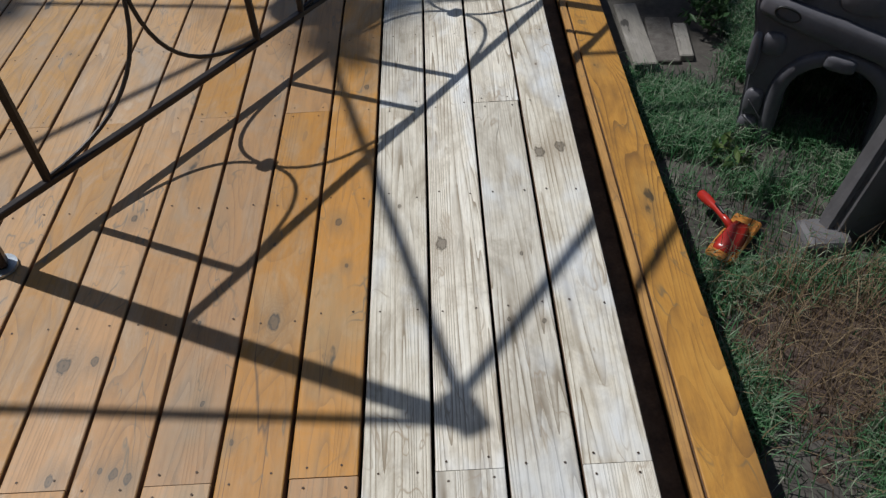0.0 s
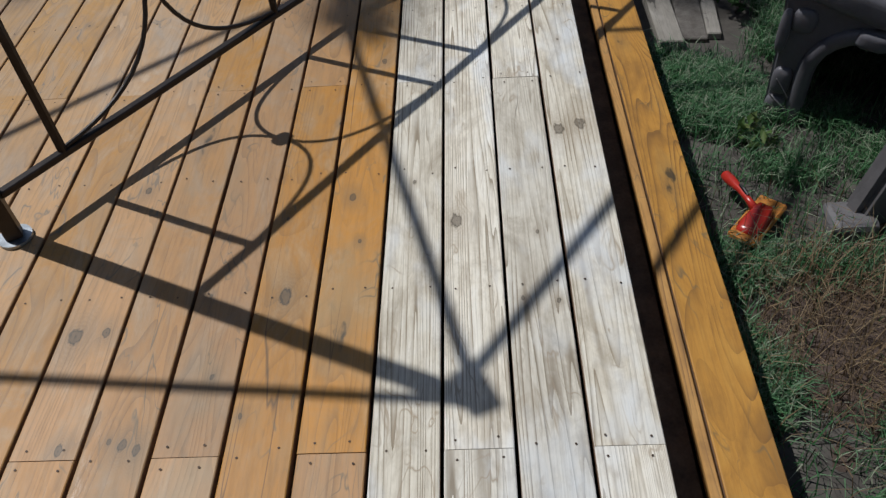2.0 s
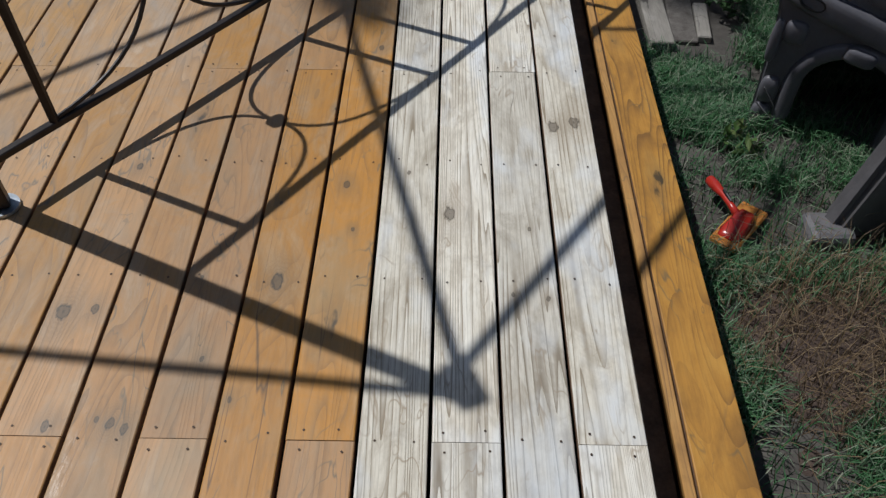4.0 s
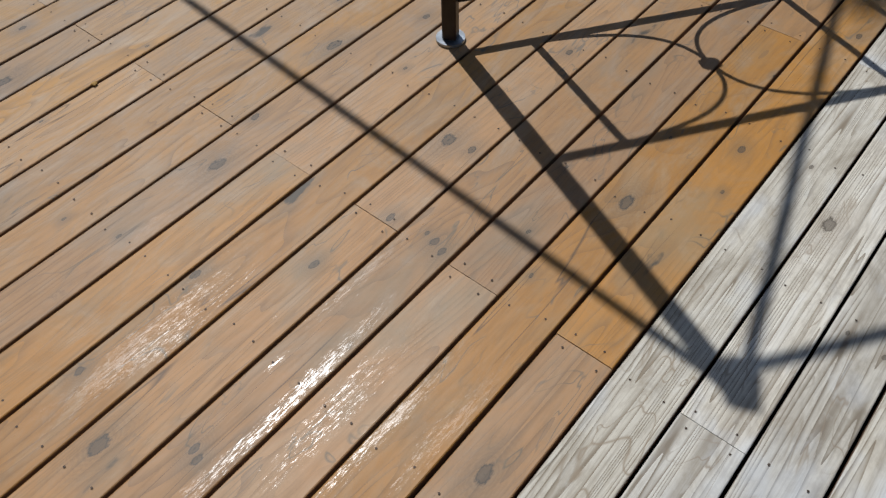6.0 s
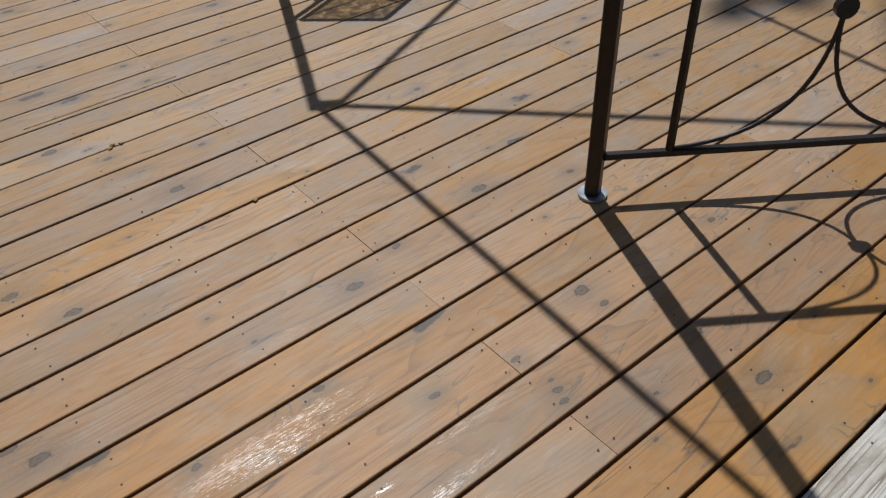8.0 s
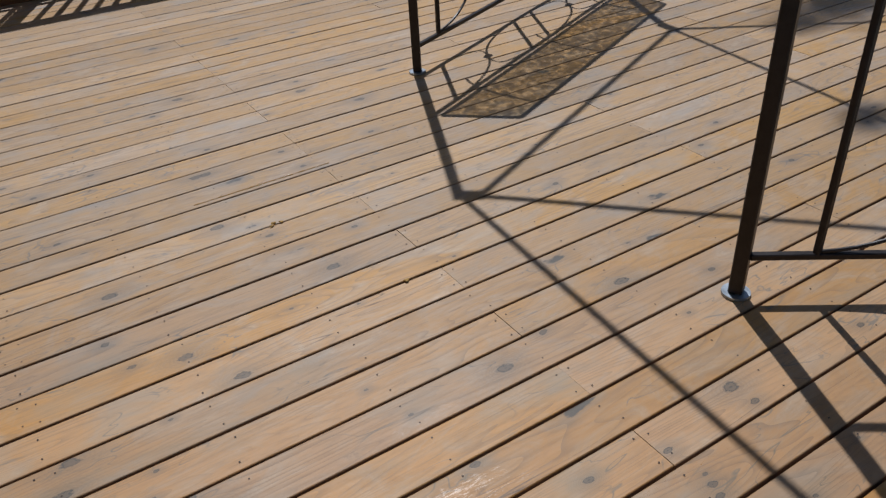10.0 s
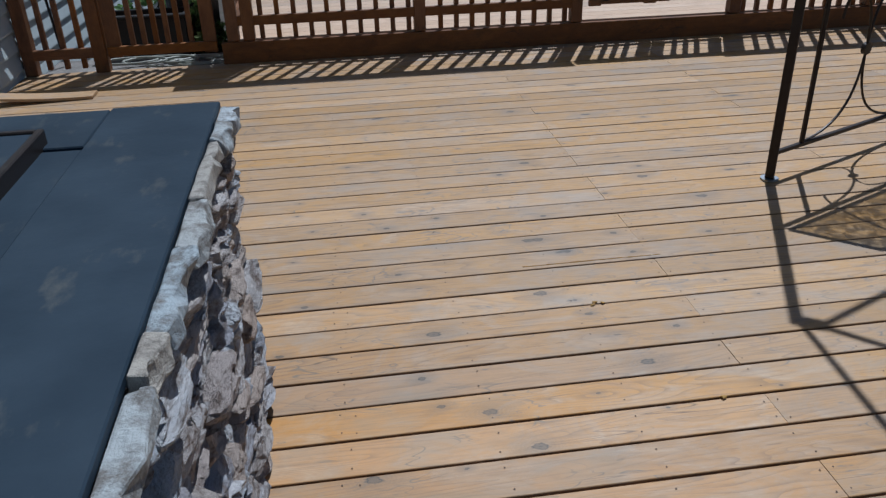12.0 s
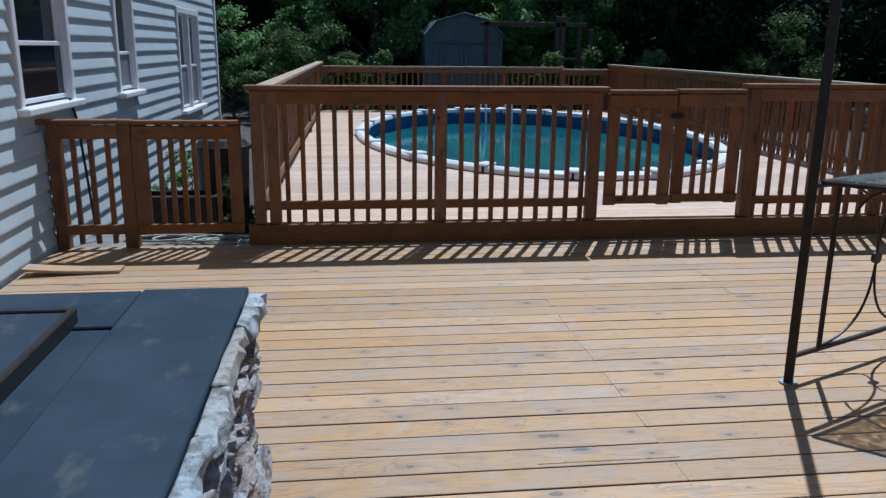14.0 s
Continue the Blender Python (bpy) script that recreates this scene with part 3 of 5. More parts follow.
# low fence and gate to the house
lo = empty("low_fence", "low red-brown wooden fence beside the house wall", "fence", (-4.10, FY - 0.03, 0))
for cx, w in ((0.04, 0.09), (0.55, 0.10)):
    part("post", box(w, 0.09, 0.96, 0.005, at=(cx, 0, 0.48)), FENCEW, lo)
part("cap_rail", box(0.68, 0.13, 0.034, 0.005, at=(0.27, 0, 0.975)), RAILW, lo)
part("top_rail", box(0.5, 0.038, 0.10, 0.004, at=(0.29, -0.025, 0.90)), RAILW, lo)
part("bottom_rail", box(0.5, 0.038, 0.075, 0.004, at=(0.29, -0.025, 0.15)), RAILW, lo)
for i in range(3):
    part("baluster", box(0.036, 0.036, 0.92, 0.003, at=(0.165 + 0.125 * i, 0.015, 0.49)), FENCEW, lo)
gate_leaf(-3.49, -2.69, 0.10, 0.975, FY - 0.03, "low red-brown gate between fence posts", 6)

# ---- main deck ----
deck = empty("deck", "wooden deck, orange-brown stained with four bare boards at its edge", "deck", kind="structure")
DX0, DX1 = HX + 0.03, 8.4
JOIST = 0.4167
BM = {}


def deck_board(x0, x1, y, bare, parent=deck, z=0.0, m=None):
    key = round(x1 - x0, 3)
    if (key, bare, m) not in BM:
        b = bmesh.new()
        hx, ends = (x1 - x0 - 0.0016) / 2, []
        for sx in (-hx, hx):
            ends.append([b.verts.new((sx, yy, zz)) for yy, zz in ((-0.0691, -0.017), (0.0691, -0.017), (0.0691, 0.0135), (0.0681, 0.0158), (0.0660, 0.017), (-0.0660, 0.017), (-0.0681, 0.0158), (-0.0691, 0.0135))])
        for q in range(8):
            b.faces.new((ends[0][q], ends[1][q], ends[1][(q + 1) % 8], ends[0][(q + 1) % 8]))
        b.faces.new(ends[0][::-1]), b.faces.new(ends[1])
        bmesh.ops.recalc_face_normals(b, faces=b.faces)
        # the long side faces take a second, darker brown
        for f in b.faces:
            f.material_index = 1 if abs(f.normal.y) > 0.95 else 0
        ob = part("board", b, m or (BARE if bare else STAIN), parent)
        ob.data.materials.append(BOARD_SIDE)
        BM[(key, bare, m)] = ob.data
    else:
        ob = new("board", BM[(key, bare, m)])
        ob.parent = parent
    here = [(kx - (x0 + x1) / 2, ky - y, r) for kx, ky, r in KNOTS if x0 < kx < x1 and abs(ky - y) < 0.073] if parent is deck else []
    for slot, kn in zip(SLOTS, sorted(here, key=lambda q: -q[2]) + [(9.0, 9.0, 0.001)] * len(SLOTS)):
        ob[slot] = list(kn)
    ob.location = ((x0 + x1) / 2, y, z - 0.017 + rng.uniform(-0.0012, 0.0012))
    ob.rotation_euler = (rng.uniform(-0.004, 0.004), 0, rng.uniform(-0.0006, 0.0006))
    return ob


EVEN_ENDS = {-4, -2, 0, 2, 4, 6, 8, 10, 12, 14, 16, 18, 19, 21, 22, 24, 25, 26, 27, 28, 30, 32, 35, 37, 39}
for k in range(-4, 42):
    # butt joints fall on the joists, by turns on one side or the other of the middle
    cuts = [-0.64 + 2.5 * i for i in range(-1, 4)] if k in EVEN_ENDS else [0.61 + 2.5 * i for i in range(-1, 4)]
    xs = [DX0] + [c for c in cuts if -1.2 < c < DX1 - 0.3] + [DX1]
    for x0, x1 in zip(xs, xs[1:]):
        deck_board(x0, x1, (k + 0.5) * P, k < 0)
# nail heads in pairs over the joists
nv, nf = [], []
for k in range(-4, 42):
    for j in range(-8, 21):
        x = -0.64 + JOIST * j
        for dy in (0.033, 0.112):
            for dx in ((-0.022, 0.022) if (j % 6 == (0 if k in EVEN_ENDS else 3)) else (rng.uniform(-0.012, 0.012),)):
                cx, cy, i0 = x + dx + rng.uniform(-0.004, 0.004), k * P + dy + rng.uniform(-0.008, 0.008), len(nv)
                for q in range(6):
                    nv.append((cx + 0.0028 * math.cos(q * 1.0472), cy + 0.0028 * math.sin(q * 1.0472), 0.0016))
                nf.append(tuple(range(i0, i0 + 6)))
raw("nail_heads", nv, nf, NAIL, deck)["kind"] = "stuff"
# joists in near-black: the shade below the boards is put into their colour
for j in range(-8, 21):
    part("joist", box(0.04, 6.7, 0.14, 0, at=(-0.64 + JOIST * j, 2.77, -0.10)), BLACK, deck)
part("edge_joist", box(DX1 - DX0, 0.04, 0.30, 0.003, at=((DX0 + DX1) / 2, -0.555, -0.18)), RAILW, deck)
# a lifted, bowed board end by the house
bow = bmesh.new()
br = []
for i in range(9):
    t = i / 8
    br.append([bow.verts.new((-4.08 + 0.62 * t, 5.36 + dy + 0.06 * t, 0.004 + 0.04 * (1 - t) ** 2 + dz)) for dy, dz in ((-0.07, 0), (0.07, 0), (0.07, 0.018), (-0.07, 0.018))])
for a, b in zip(br, br[1:]):
    for k in range(4):
        bow.faces.new((a[k], a[(k + 1) % 4], b[(k + 1) % 4], b[k]))
bow.faces.new(br[0]), bow.faces.new(br[-1][::-1])
part("warped_board", bow, STAIN, deck, "warped stained board with a lifted end")
# a bead of wet stain along one board edge
WETB = plain("wet_stain", (0.42, 0.24, 0.08), 0.12, 0, 0.1, 40, 0.3)
bead_pts = [(-1.17 + 0.0055 * i, 2.5085 + 0.0012 * noise.noise(Vector((i * 0.31, 0, 0))), 0.0004) for i in range(104)]
bead_r = [max(0.0006, 0.0026 + 0.0022 * noise.noise(Vector((i * 0.23, 5.0, 0)))) for i in range(104)]
part("wet_bead", tube(bead_pts, bead_r, 8), WETB, deck, "glossy bead of wet stain", smooth=True)
# step along the edge
step = empty("step", "long stained wooden step below the deck edge", "step", (0, 0, -0.225), kind="structure")
for x0, x1 in ((-4.1, 4.4), (4.403, 8.4)):
    part("inner_strip", box(x1 - x0 - 0.003, 0.026, 0.036, 0.003, at=((x0 + x1) / 2, -0.7185, -0.018)), STEPW, step, "narrow stained strip")
    deck_board(x0 + 0.4 if x0 > -4 else x0, x1 + 0.4 if x1 < 8 else x1, -0.8065, False, step, 0, STEPW)
# strip added in the gap, coloured as the shade seen there
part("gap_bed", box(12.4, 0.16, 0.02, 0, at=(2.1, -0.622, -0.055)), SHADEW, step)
part("riser", box(12.4, 0.035, 0.25, 0.003, at=(2.1, -0.848, -0.16)), RAILW, step)

# ---- stone counter ----
CZ = 0.90
counter = empty("stone_counter", "stone-faced outdoor counter with a dark slate-coloured top", "counter", (-2.2, 0, 0))
STONE, tn_, tl_, tb_ = mat("ledge_stone")
to_ = tn_.new("ShaderNodeObjectInfo")
tone = ramp(tn_, [(0.0, (0.46, 0.52, 0.60)), (0.2, (0.66, 0.69, 0.73)), (0.38, (0.52, 0.43, 0.37)), (0.55, (0.60, 0.58, 0.57)), (0.72, (0.42, 0.44, 0.50)), (0.86, (0.56, 0.46, 0.39)), (1.0, (0.74, 0.76, 0.79))])
tl_.new(to_.outputs["Random"], tone.inputs[0])
tc_ = coords(tn_, tl_, (1, 1, 1), 7.0)
grit = noisy(tn_, tl_, tc_, 2.2, 6.0, 0.7)
seam = ramp(tn_, [(0.36, (1.0,)), (0.52, (0.0,))])
tl_.new(grit, seam.inputs[0])
tl_.new(mixrgb(tn_, tl_, tone.outputs[0], (0.17, 0.13, 0.11), seam.outputs[0]), tb_.inputs["Base Color"])
tb_.inputs["Roughness"].default_value = 0.85
bump(tn_, tl_, tb_, noisy(tn_, tl_, tc_, 4.0, 6.0, 0.75), 1.0, 0.035)
EDGE, en_, el_, eb_ = mat("split_edge_stone")
eo_ = en_.new("ShaderNodeObjectInfo")
etone = ramp(en_, [(0.0, (0.30, 0.38, 0.44)), (0.35, (0.42, 0.48, 0.51)), (0.6, (0.40, 0.37, 0.32)), (1.0, (0.48, 0.55, 0.60))])
el_.new(eo_.outputs["Random"], etone.inputs[0])
ec_ = coords(en_, el_, (1, 1, 1), 7.0)
eseam = ramp(en_, [(0.38, (1.0,)), (0.54, (0.0,))])
el_.new(noisy(en_, el_, ec_, 16.0, 6.0, 0.72), eseam.inputs[0])
el_.new(mixrgb(en_, el_, etone.outputs[0], (0.13, 0.115, 0.10), maths(en_, el_, "MULTIPLY", eseam.outputs[0], 0.85)), eb_.inputs["Base Color"])
eb_.inputs["Roughness"].default_value = 0.8
bump(en_, el_, eb_, noisy(en_, el_, ec_, 30.0, 6.0, 0.75), 0.9, 0.012)
MORTAR = plain("dark_mortar", (0.07, 0.06, 0.055), 0.95, 0, 0.3, 20, 0.8)
SLATE, ln_, ll_, lb_ = mat("dark_blue_painted_board")
lc_ = coords(ln_, ll_, (1, 1, 1), 3.0)
lr_ = ramp(ln_, [(0.3, (0.018, 0.032, 0.049)), (0.7, (0.036, 0.056, 0.079))])
ll_.new(noisy(ln_, ll_, lc_, 3.5, 5.0), lr_.inputs[0])
smear = maths(ln_, ll_, "MULTIPLY", maths(ln_, ll_, "SUBTRACT", noisy(ln_, ll_, coords(ln_, ll_, (2.2, 1, 1), 3.0), 5.0, 5.0, 0.66), 0.58, True), 3.0, True)
scuffed = mixrgb(ln_, ll_, lr_.outputs[0], (0.15, 0.15, 0.13), smear)
ll_.new(scuffed, lb_.inputs["Base Color"])
lb_.inputs["Roughness"].default_value, lb_.inputs["Specular IOR Level"].default_value = 0.5, 0.14
bump(ln_, ll_, lb_, noisy(ln_, ll_, lc_, 40.0, 3.0), 0.15, 0.003)
CY0, CY1 = -0.25, 1.93
part("core", box(1.3, CY1 - CY0, CZ - 0.03, 0.01, at=(-0.66, (CY0 + CY1) / 2, (CZ - 0.03) / 2)), MORTAR, counter)


def shard(seed, blunt=0.66, count=34):
    """An angular split stone, one unit across."""
    r = random.Random(seed)
    b = bmesh.new()
    for i in range(count):
        v = Vector((r.uniform(-1, 1), r.uniform(-1, 1), r.uniform(-1, 1)))
        m = max(abs(v.x), abs(v.y), abs(v.z))
        v = v / m * (blunt + (1 - blunt) * r.random()) * 0.5
        b.verts.new(v)
    res = bmesh.ops.convex_hull(b, input=b.verts)
    bmesh.ops.delete(b, geom=[g for g in res["geom_interior"] if isinstance(g, bmesh.types.BMVert)], context="VERTS")
    loose = [v for v in b.verts if not v.link_faces]
    bmesh.ops.delete(b, geom=loose, context="VERTS")
    bmesh.ops.recalc_face_normals(b, faces=b.faces)
    return b


def split_stone(seed):
    """A broken ledge stone, one unit across: flat bed faces and a ragged, stepped front."""
    b = bmesh.new()
    bmesh.ops.create_cube(b, size=1.0)
    bmesh.ops.subdivide_edges(b, edges=b.edges[:], cuts=5, use_grid_fill=True)
    o = Vector((seed * 7.3, seed * 3.1, seed * 1.7))
    for v in b.verts:
        p = v.co.copy()
        round_ = (abs(p.x * 2) ** 5 + abs(p.y * 2) ** 5 + abs(p.z * 2) ** 5) ** 0.2
        v.co = p / max(round_, 0.6)
        v.co.x += 0.26 * noise.noise(p * 1.5 + o) + 0.09 * noise.cell(p * 2.6 + o) + 0.07 * noise.noise(p * 6 + o)
        v.co.y *= 1.0 + 0.22 * noise.noise(Vector((p.x * 2, 0, p.z * 2)) + o)
        v.co.y += 0.14 * noise.noise(p * 3 + o * 2)
        v.co.z += 0.20 * noise.noise(Vector((p.x * 1.2, p.y * 1.8, 0)) + o * 3) + 0.07 * noise.noise(p * 7 + o)
    return b


SM = []
for i in range(16):
    me = bpy.data.meshes.new("stone")
    b = split_stone(i)
    b.to_mesh(me)
    b.free()
    me.materials.append(STONE)
    SM.append(me)


def lay_stones(length, y0):
    """Courses of split stone over the face that looks on to the deck."""
    zc = 0.0
    while zc < CZ - 0.06:
        hh = rng.uniform(0.032, 0.072)
        u = rng.uniform(-0.1, 0.0)
        while u < length:
            ww = rng.uniform(0.09, 0.25)
            s = new("stone", rng.choice(SM))
            s.parent = counter
            c = min(max(u + ww / 2, 0.04), length - 0.04)
            s.location = (rng.uniform(-0.028, 0.028) + 0.017, y0 + c, min(zc + hh / 2 + rng.uniform(-0.008, 0.008), CZ - 0.085))
            s.scale = (rng.uniform(0.07, 0.115), ww * 1.12, hh * 1.12)
            s.rotation_euler = (rng.uniform(-0.16, 0.16), rng.uniform(-0.3, 0.3), rng.uniform(-0.14, 0.14))
            u += ww
        zc += hh * 0.93


lay_stones(CY1 - CY0, CY0)
# chiselled edge stones along the top
u = CY0
i = 0
while u < CY1:
    w = [0.34, 0.16, 0.46, 0.12, 0.27, 0.20][i % 6]
    w = min(w, CY1 - u)
    b = box(0.032 + 0.006 * (i % 3), w - 0.005, 0.040 + 0.005 * (i % 2), 0.006, segs=2)
    bmesh.ops.subdivide_edges(b, edges=[e for e in b.edges if e.calc_length() > 0.03], cuts=6, use_grid_fill=True)
    for v in b.verts:
        q = v.co * 34 + Vector((i * 3.1, 0, 0))
        v.co += Vector((noise.noise(q) * (v.co.x > 0), noise.noise(q + Vector((9, 0, 0))), 0.6 * noise.noise(q + Vector((0, 9, 0))))) * 0.009
        v.co.x += 0.02 * noise.noise(Vector((i * 2.0, v.co.y * 17, v.co.z * 20))) if v.co.x > 0 else 0.0
    part("edge_stone", b, EDGE, counter, at=Matrix.Translation((0.074 + 0.003 * (i % 3), u + w / 2, CZ - 0.014 - 0.004 * (i % 3))) @ pose(0, 0, 0, 1.5 * math.sin(i * 1.7), 4 * math.sin(i * 2.9), 0))
    u += w
    i += 1
top = empty("counter_top", "dark blue-grey painted counter top boards with a hinged lid", "counter top", (-2.22, 0, CZ))
part("top_board", box(0.275, CY1 - CY0 + 0.02, 0.02, 0.003, at=(-0.0615, (CY0 + CY1) / 2 + 0.0, 0.0)), SLATE, top)
part("top_board", box(1.05, 0.28, 0.02, 0.003, at=(-0.727, CY1 - 0.135, -0.002)), SLATE, top)
part("top_board", box(0.10, CY1 - 0.28 - CY0, 0.02, 0.003, at=(-0.252, (CY0 + CY1 - 0.285) / 2, -0.007)), SLATE, top)
lid = part("lid", box(0.86, 1.05, 0.022, 0.003, at=(-0.735, 1.155, 0.026)), SLATE, top, "dark framed lid lying in the counter top")
fr = bmesh.new()
box(0.018, 1.085, 0.046, 0.003, fr, (-0.299, 1.155, 0.020))
box(0.86, 0.018, 0.046, 0.003, fr, (-0.738, 1.689, 0.020))
part("lid_frame", fr, IRON, lid, "dark metal lid edging")
# near-black sheet, shade of the recess beside the lid put into its colour
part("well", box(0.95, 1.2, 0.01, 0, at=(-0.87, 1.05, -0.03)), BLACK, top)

# ---- gazebo ----
gaz = empty("gazebo", "six-sided dark bronze metal gazebo frame with no canopy", "gazebo", (2.0, 1.868, 0))
R, GH, APEX = 2.2, 2.25, 3.0
A0 = math.radians(204.6)


def corner(i, z=0.0, r=R):
    a = A0 + math.radians(60) * i
    return Vector((r * math.cos(a), r * math.sin(a), z))


for i in range(6):
    c = corner(i)
    rot = Matrix.Rotation(A0 + math.radians(60) * i, 4, "Z")
    pst = part("post", box(0.042, 0.042, GH - 0.01, 0.004, at=(c.x, c.y, GH / 2 + 0.005), rot=rot), IRON, gaz)
    part("foot_plate", disc(0.043, 0.008, 20, (c.x, c.y, 0.006)), FOOT, pst, "round galvanised foot plate")
    part("eave_beam", bar(corner(i, GH, R - (0.08 if i < 5 else 0.01)), corner(i + 1, GH, R - (0.08 if i < 5 else 0.01)), 0.024, 0.024), IRON, gaz)
    part("hip_beam", bar(corner(i, GH, R - 0.08), Vector((0, 0, APEX)) + (c / R) * 0.08, 0.024, 0.024), IRON, gaz)
    part("corner_bracket", bar(corner(i, GH - 0.012, R + 0.02), corner(i, GH - 0.012, R - 0.10), 0.07, 0.012, 0.003), IRON, gaz)
part("hub", disc(0.13, 0.07, 24, (0, 0, APEX)), IRON, gaz)


def curve_pts(p, q, r, s, n=14):
    """A cubic arc from p to s with handles q and r."""
    return [(1 - t) ** 3 * p + 3 * (1 - t) ** 2 * t * q + 3 * (1 - t) * t * t * r + t ** 3 * s for t in (k / n for k in range(n + 1))]


def rail_panel(i):
    """A low scroll panel between two posts."""
    a, b = corner(i), corner(i + 1)
    d = (b - a).normalized()
    L = (b - a).length
    Z0, Z1 = 0.135, 0.955
    e = new("rail_panel")
    e.parent = gaz
    up = Vector((0, 0, 1))
    def at(u, z):
        return a + d * u + up * z
    part("bottom_rail", bar(at(0.02, Z0), at(L - 0.02, Z0), 0.024, 0.02), IRON, e)
    part("top_rail", bar(at(0.02, Z1), at(L - 0.02, Z1), 0.024, 0.02), IRON, e)
    for u in (0.21, 1.0, 1.21, 1.99):
        part("upright", bar(at(u, Z0), at(u, Z1), 0.02), IRON, e)
    for u0, u1 in ((0.21, 1.0), (1.21, 1.99)):
        um, zm = (u0 + u1) / 2, (Z0 + Z1) / 2
        for uu in (u0, u1):
            for zz in (Z0, Z1):
                s = 1 if zz > zm else -1
                pts = curve_pts(at(um, zm), at(um, zm + s * 0.27), at(um + (uu - um) * 0.35, zz - s * 0.03), at(uu, zz - s * 0.012))
                part("scroll", tube(pts, 0.0065, 8), IRON, e)
        part("boss", disc(0.03, 0.022, 16, at(um, zm), Matrix.Rotation(math.atan2(d.y, d.x), 4, "Z") @ Matrix.Rotation(math.pi / 2, 4, "X")), IRON, e)


for i in (0, 4):
    rail_panel(i)

# glass bar shelf on the inner side of the second panel
SHELFG, sn, sl, sb = mat("hammered_glass")
sb.inputs["Base Color"].default_value, sb.inputs["Roughness"].default_value = (0.30, 0.36, 0.38, 1), 0.15
clear = sn.new("ShaderNodeBsdfTransparent")
clear.inputs["Color"].default_value = (0.93, 0.87, 0.73, 1)
dapple = ramp(sn, [(0.40, (0.42,)), (0.56, (0.72,)), (0.64, (1.0,))])
sl.new(noisy(sn, sl, coords(sn, sl, (1, 1, 1)), 26.0, 3.0, 0.6, 0.8), dapple.inputs[0])
both = sn.new("ShaderNodeMixShader")
sl.new(dapple.outputs[0], both.inputs[0])
sl.new(sb.outputs[0], both.inputs[1])
sl.new(clear.outputs[0], both.inputs[2])
sl.new(both.outputs[0], sn["Material Output"].inputs["Surface"])
bump(sn, sl, sb, noisy(sn, sl, coords(sn, sl, (1, 1, 1)), 26.0, 2.0), 0.6, 0.01)
a5, a4 = corner(5), corner(4)
sd = (a4 - a5).normalized()
inn = Vector((sd.y, -sd.x, 0))
shelf = new("bar_shelf")
shelf.parent = gaz
shelf["label"] = "trapezoid hammered glass shelf in a metal frame"
SZ = 0.985
quad = [a5 + sd * 0.03 + inn * 0.03, a5 + sd * 2.17 + inn * 0.03, a5 + sd * 2.03 + inn * 0.36, a5 + sd * 0.17 + inn * 0.36]
gl = bmesh.new()
lo_v = [gl.verts.new((v.x, v.y, SZ)) for v in quad]
hi_v = [gl.verts.new((v.x, v.y, SZ + 0.006)) for v in quad]
gl.faces.new(lo_v[::-1]), gl.faces.new(hi_v)
for k in range(4):
    gl.faces.new((lo_v[k], lo_v[(k + 1) % 4], hi_v[(k + 1) % 4], hi_v[k]))
part("glass", gl, SHELFG, shelf, "hammered glass shelf pane")
for k in range(4):
    p, q = quad[k].copy(), quad[(k + 1) % 4].copy()
    p.z = q.z = SZ - 0.012
    part("shelf_frame", bar(p, q, 0.022, 0.02), IRON, shelf)
for u in (0.35, 1.1, 1.85):
    p = a5 + sd * u
    part("shelf_bracket", tube(curve_pts(Vector((p.x, p.y, 0.72)), Vector((p.x, p.y, 0.9)), Vector((*(p + inn * 0.15).xy, 0.95)), Vector((*(p + inn * 0.33).xy, SZ - 0.02))), 0.007), IRON, shelf)

# ---- things by the house gate ----
BLACKP = plain("black_plastic", (0.009, 0.009, 0.010), 0.5, 0, 0.2, 10, 0.05)
bin_ = empty("trash_bin", "black plastic bin with a domed lid behind the low gate", "bin", (-3.02, 7.35, -0.35))
part("body", disc(0.20, 0.98, 28, (0, 0, 0.49), r2=0.24), BLACKP, bin_)
part("lid", disc(0.255, 0.07, 28, (0, 0, 1.02), r2=0.2), BLACKP, bin_)
part("lid_rim", disc(0.262, 0.03, 28, (0, 0, 0.985)), BLACKP, bin_)
pl_ = empty("planter_box", "long black planter box behind the low gate", "planter", (-3.34, 6.95, -0.35))
tr = bmesh.new()
for sx_, sy_, cx_, cy_ in ((0.66, 0.03, 0, -0.16), (0.66, 0.03, 0, 0.16), (0.03, 0.29, -0.315, 0), (0.03, 0.29, 0.315, 0)):
    box(sx_, sy_, 0.62, 0.006, tr, (cx_, cy_, 0.31))
part("body", tr, BLACKP, pl_)
part("soil", box(0.6, 0.29, 0.04, 0, at=(0, 0, 0.56)), EARTH, pl_)
part("rim", box(0.70, 0.05, 0.035, 0.008, at=(0, -0.17, 0.61)), BLACKP, pl_)
hose_pts = []
for i in range(90):
    a = i * 0.42
    rr_ = 0.22 + 0.05 * math.sin(i * 0.31)
    hose_pts.append((-3.15 + 0.3 * math.sin(i * 0.05) + rr_ * math.cos(a), 6.42 + 0.5 * rr_ * math.sin(a), -0.05 + 0.0006 * i))
mesh_hose = tube(hose_pts, 0.011, 6)
paving = tagged(mesh_ob("paving_slab", joined(box(1.5, 0.7, 0.45, 0.02, at=(-3.35, 6.48, GROUND + 0.225)), box(1.5, 0.95, 0.17, 0.02, at=(-3.35, 7.30, GROUND + 0.085))), plain("grey_concrete", (0.22, 0.21, 0.2), 0.9, 0, 0.25, 5, 0.5)), "grey concrete slab behind the low gate", "slab")
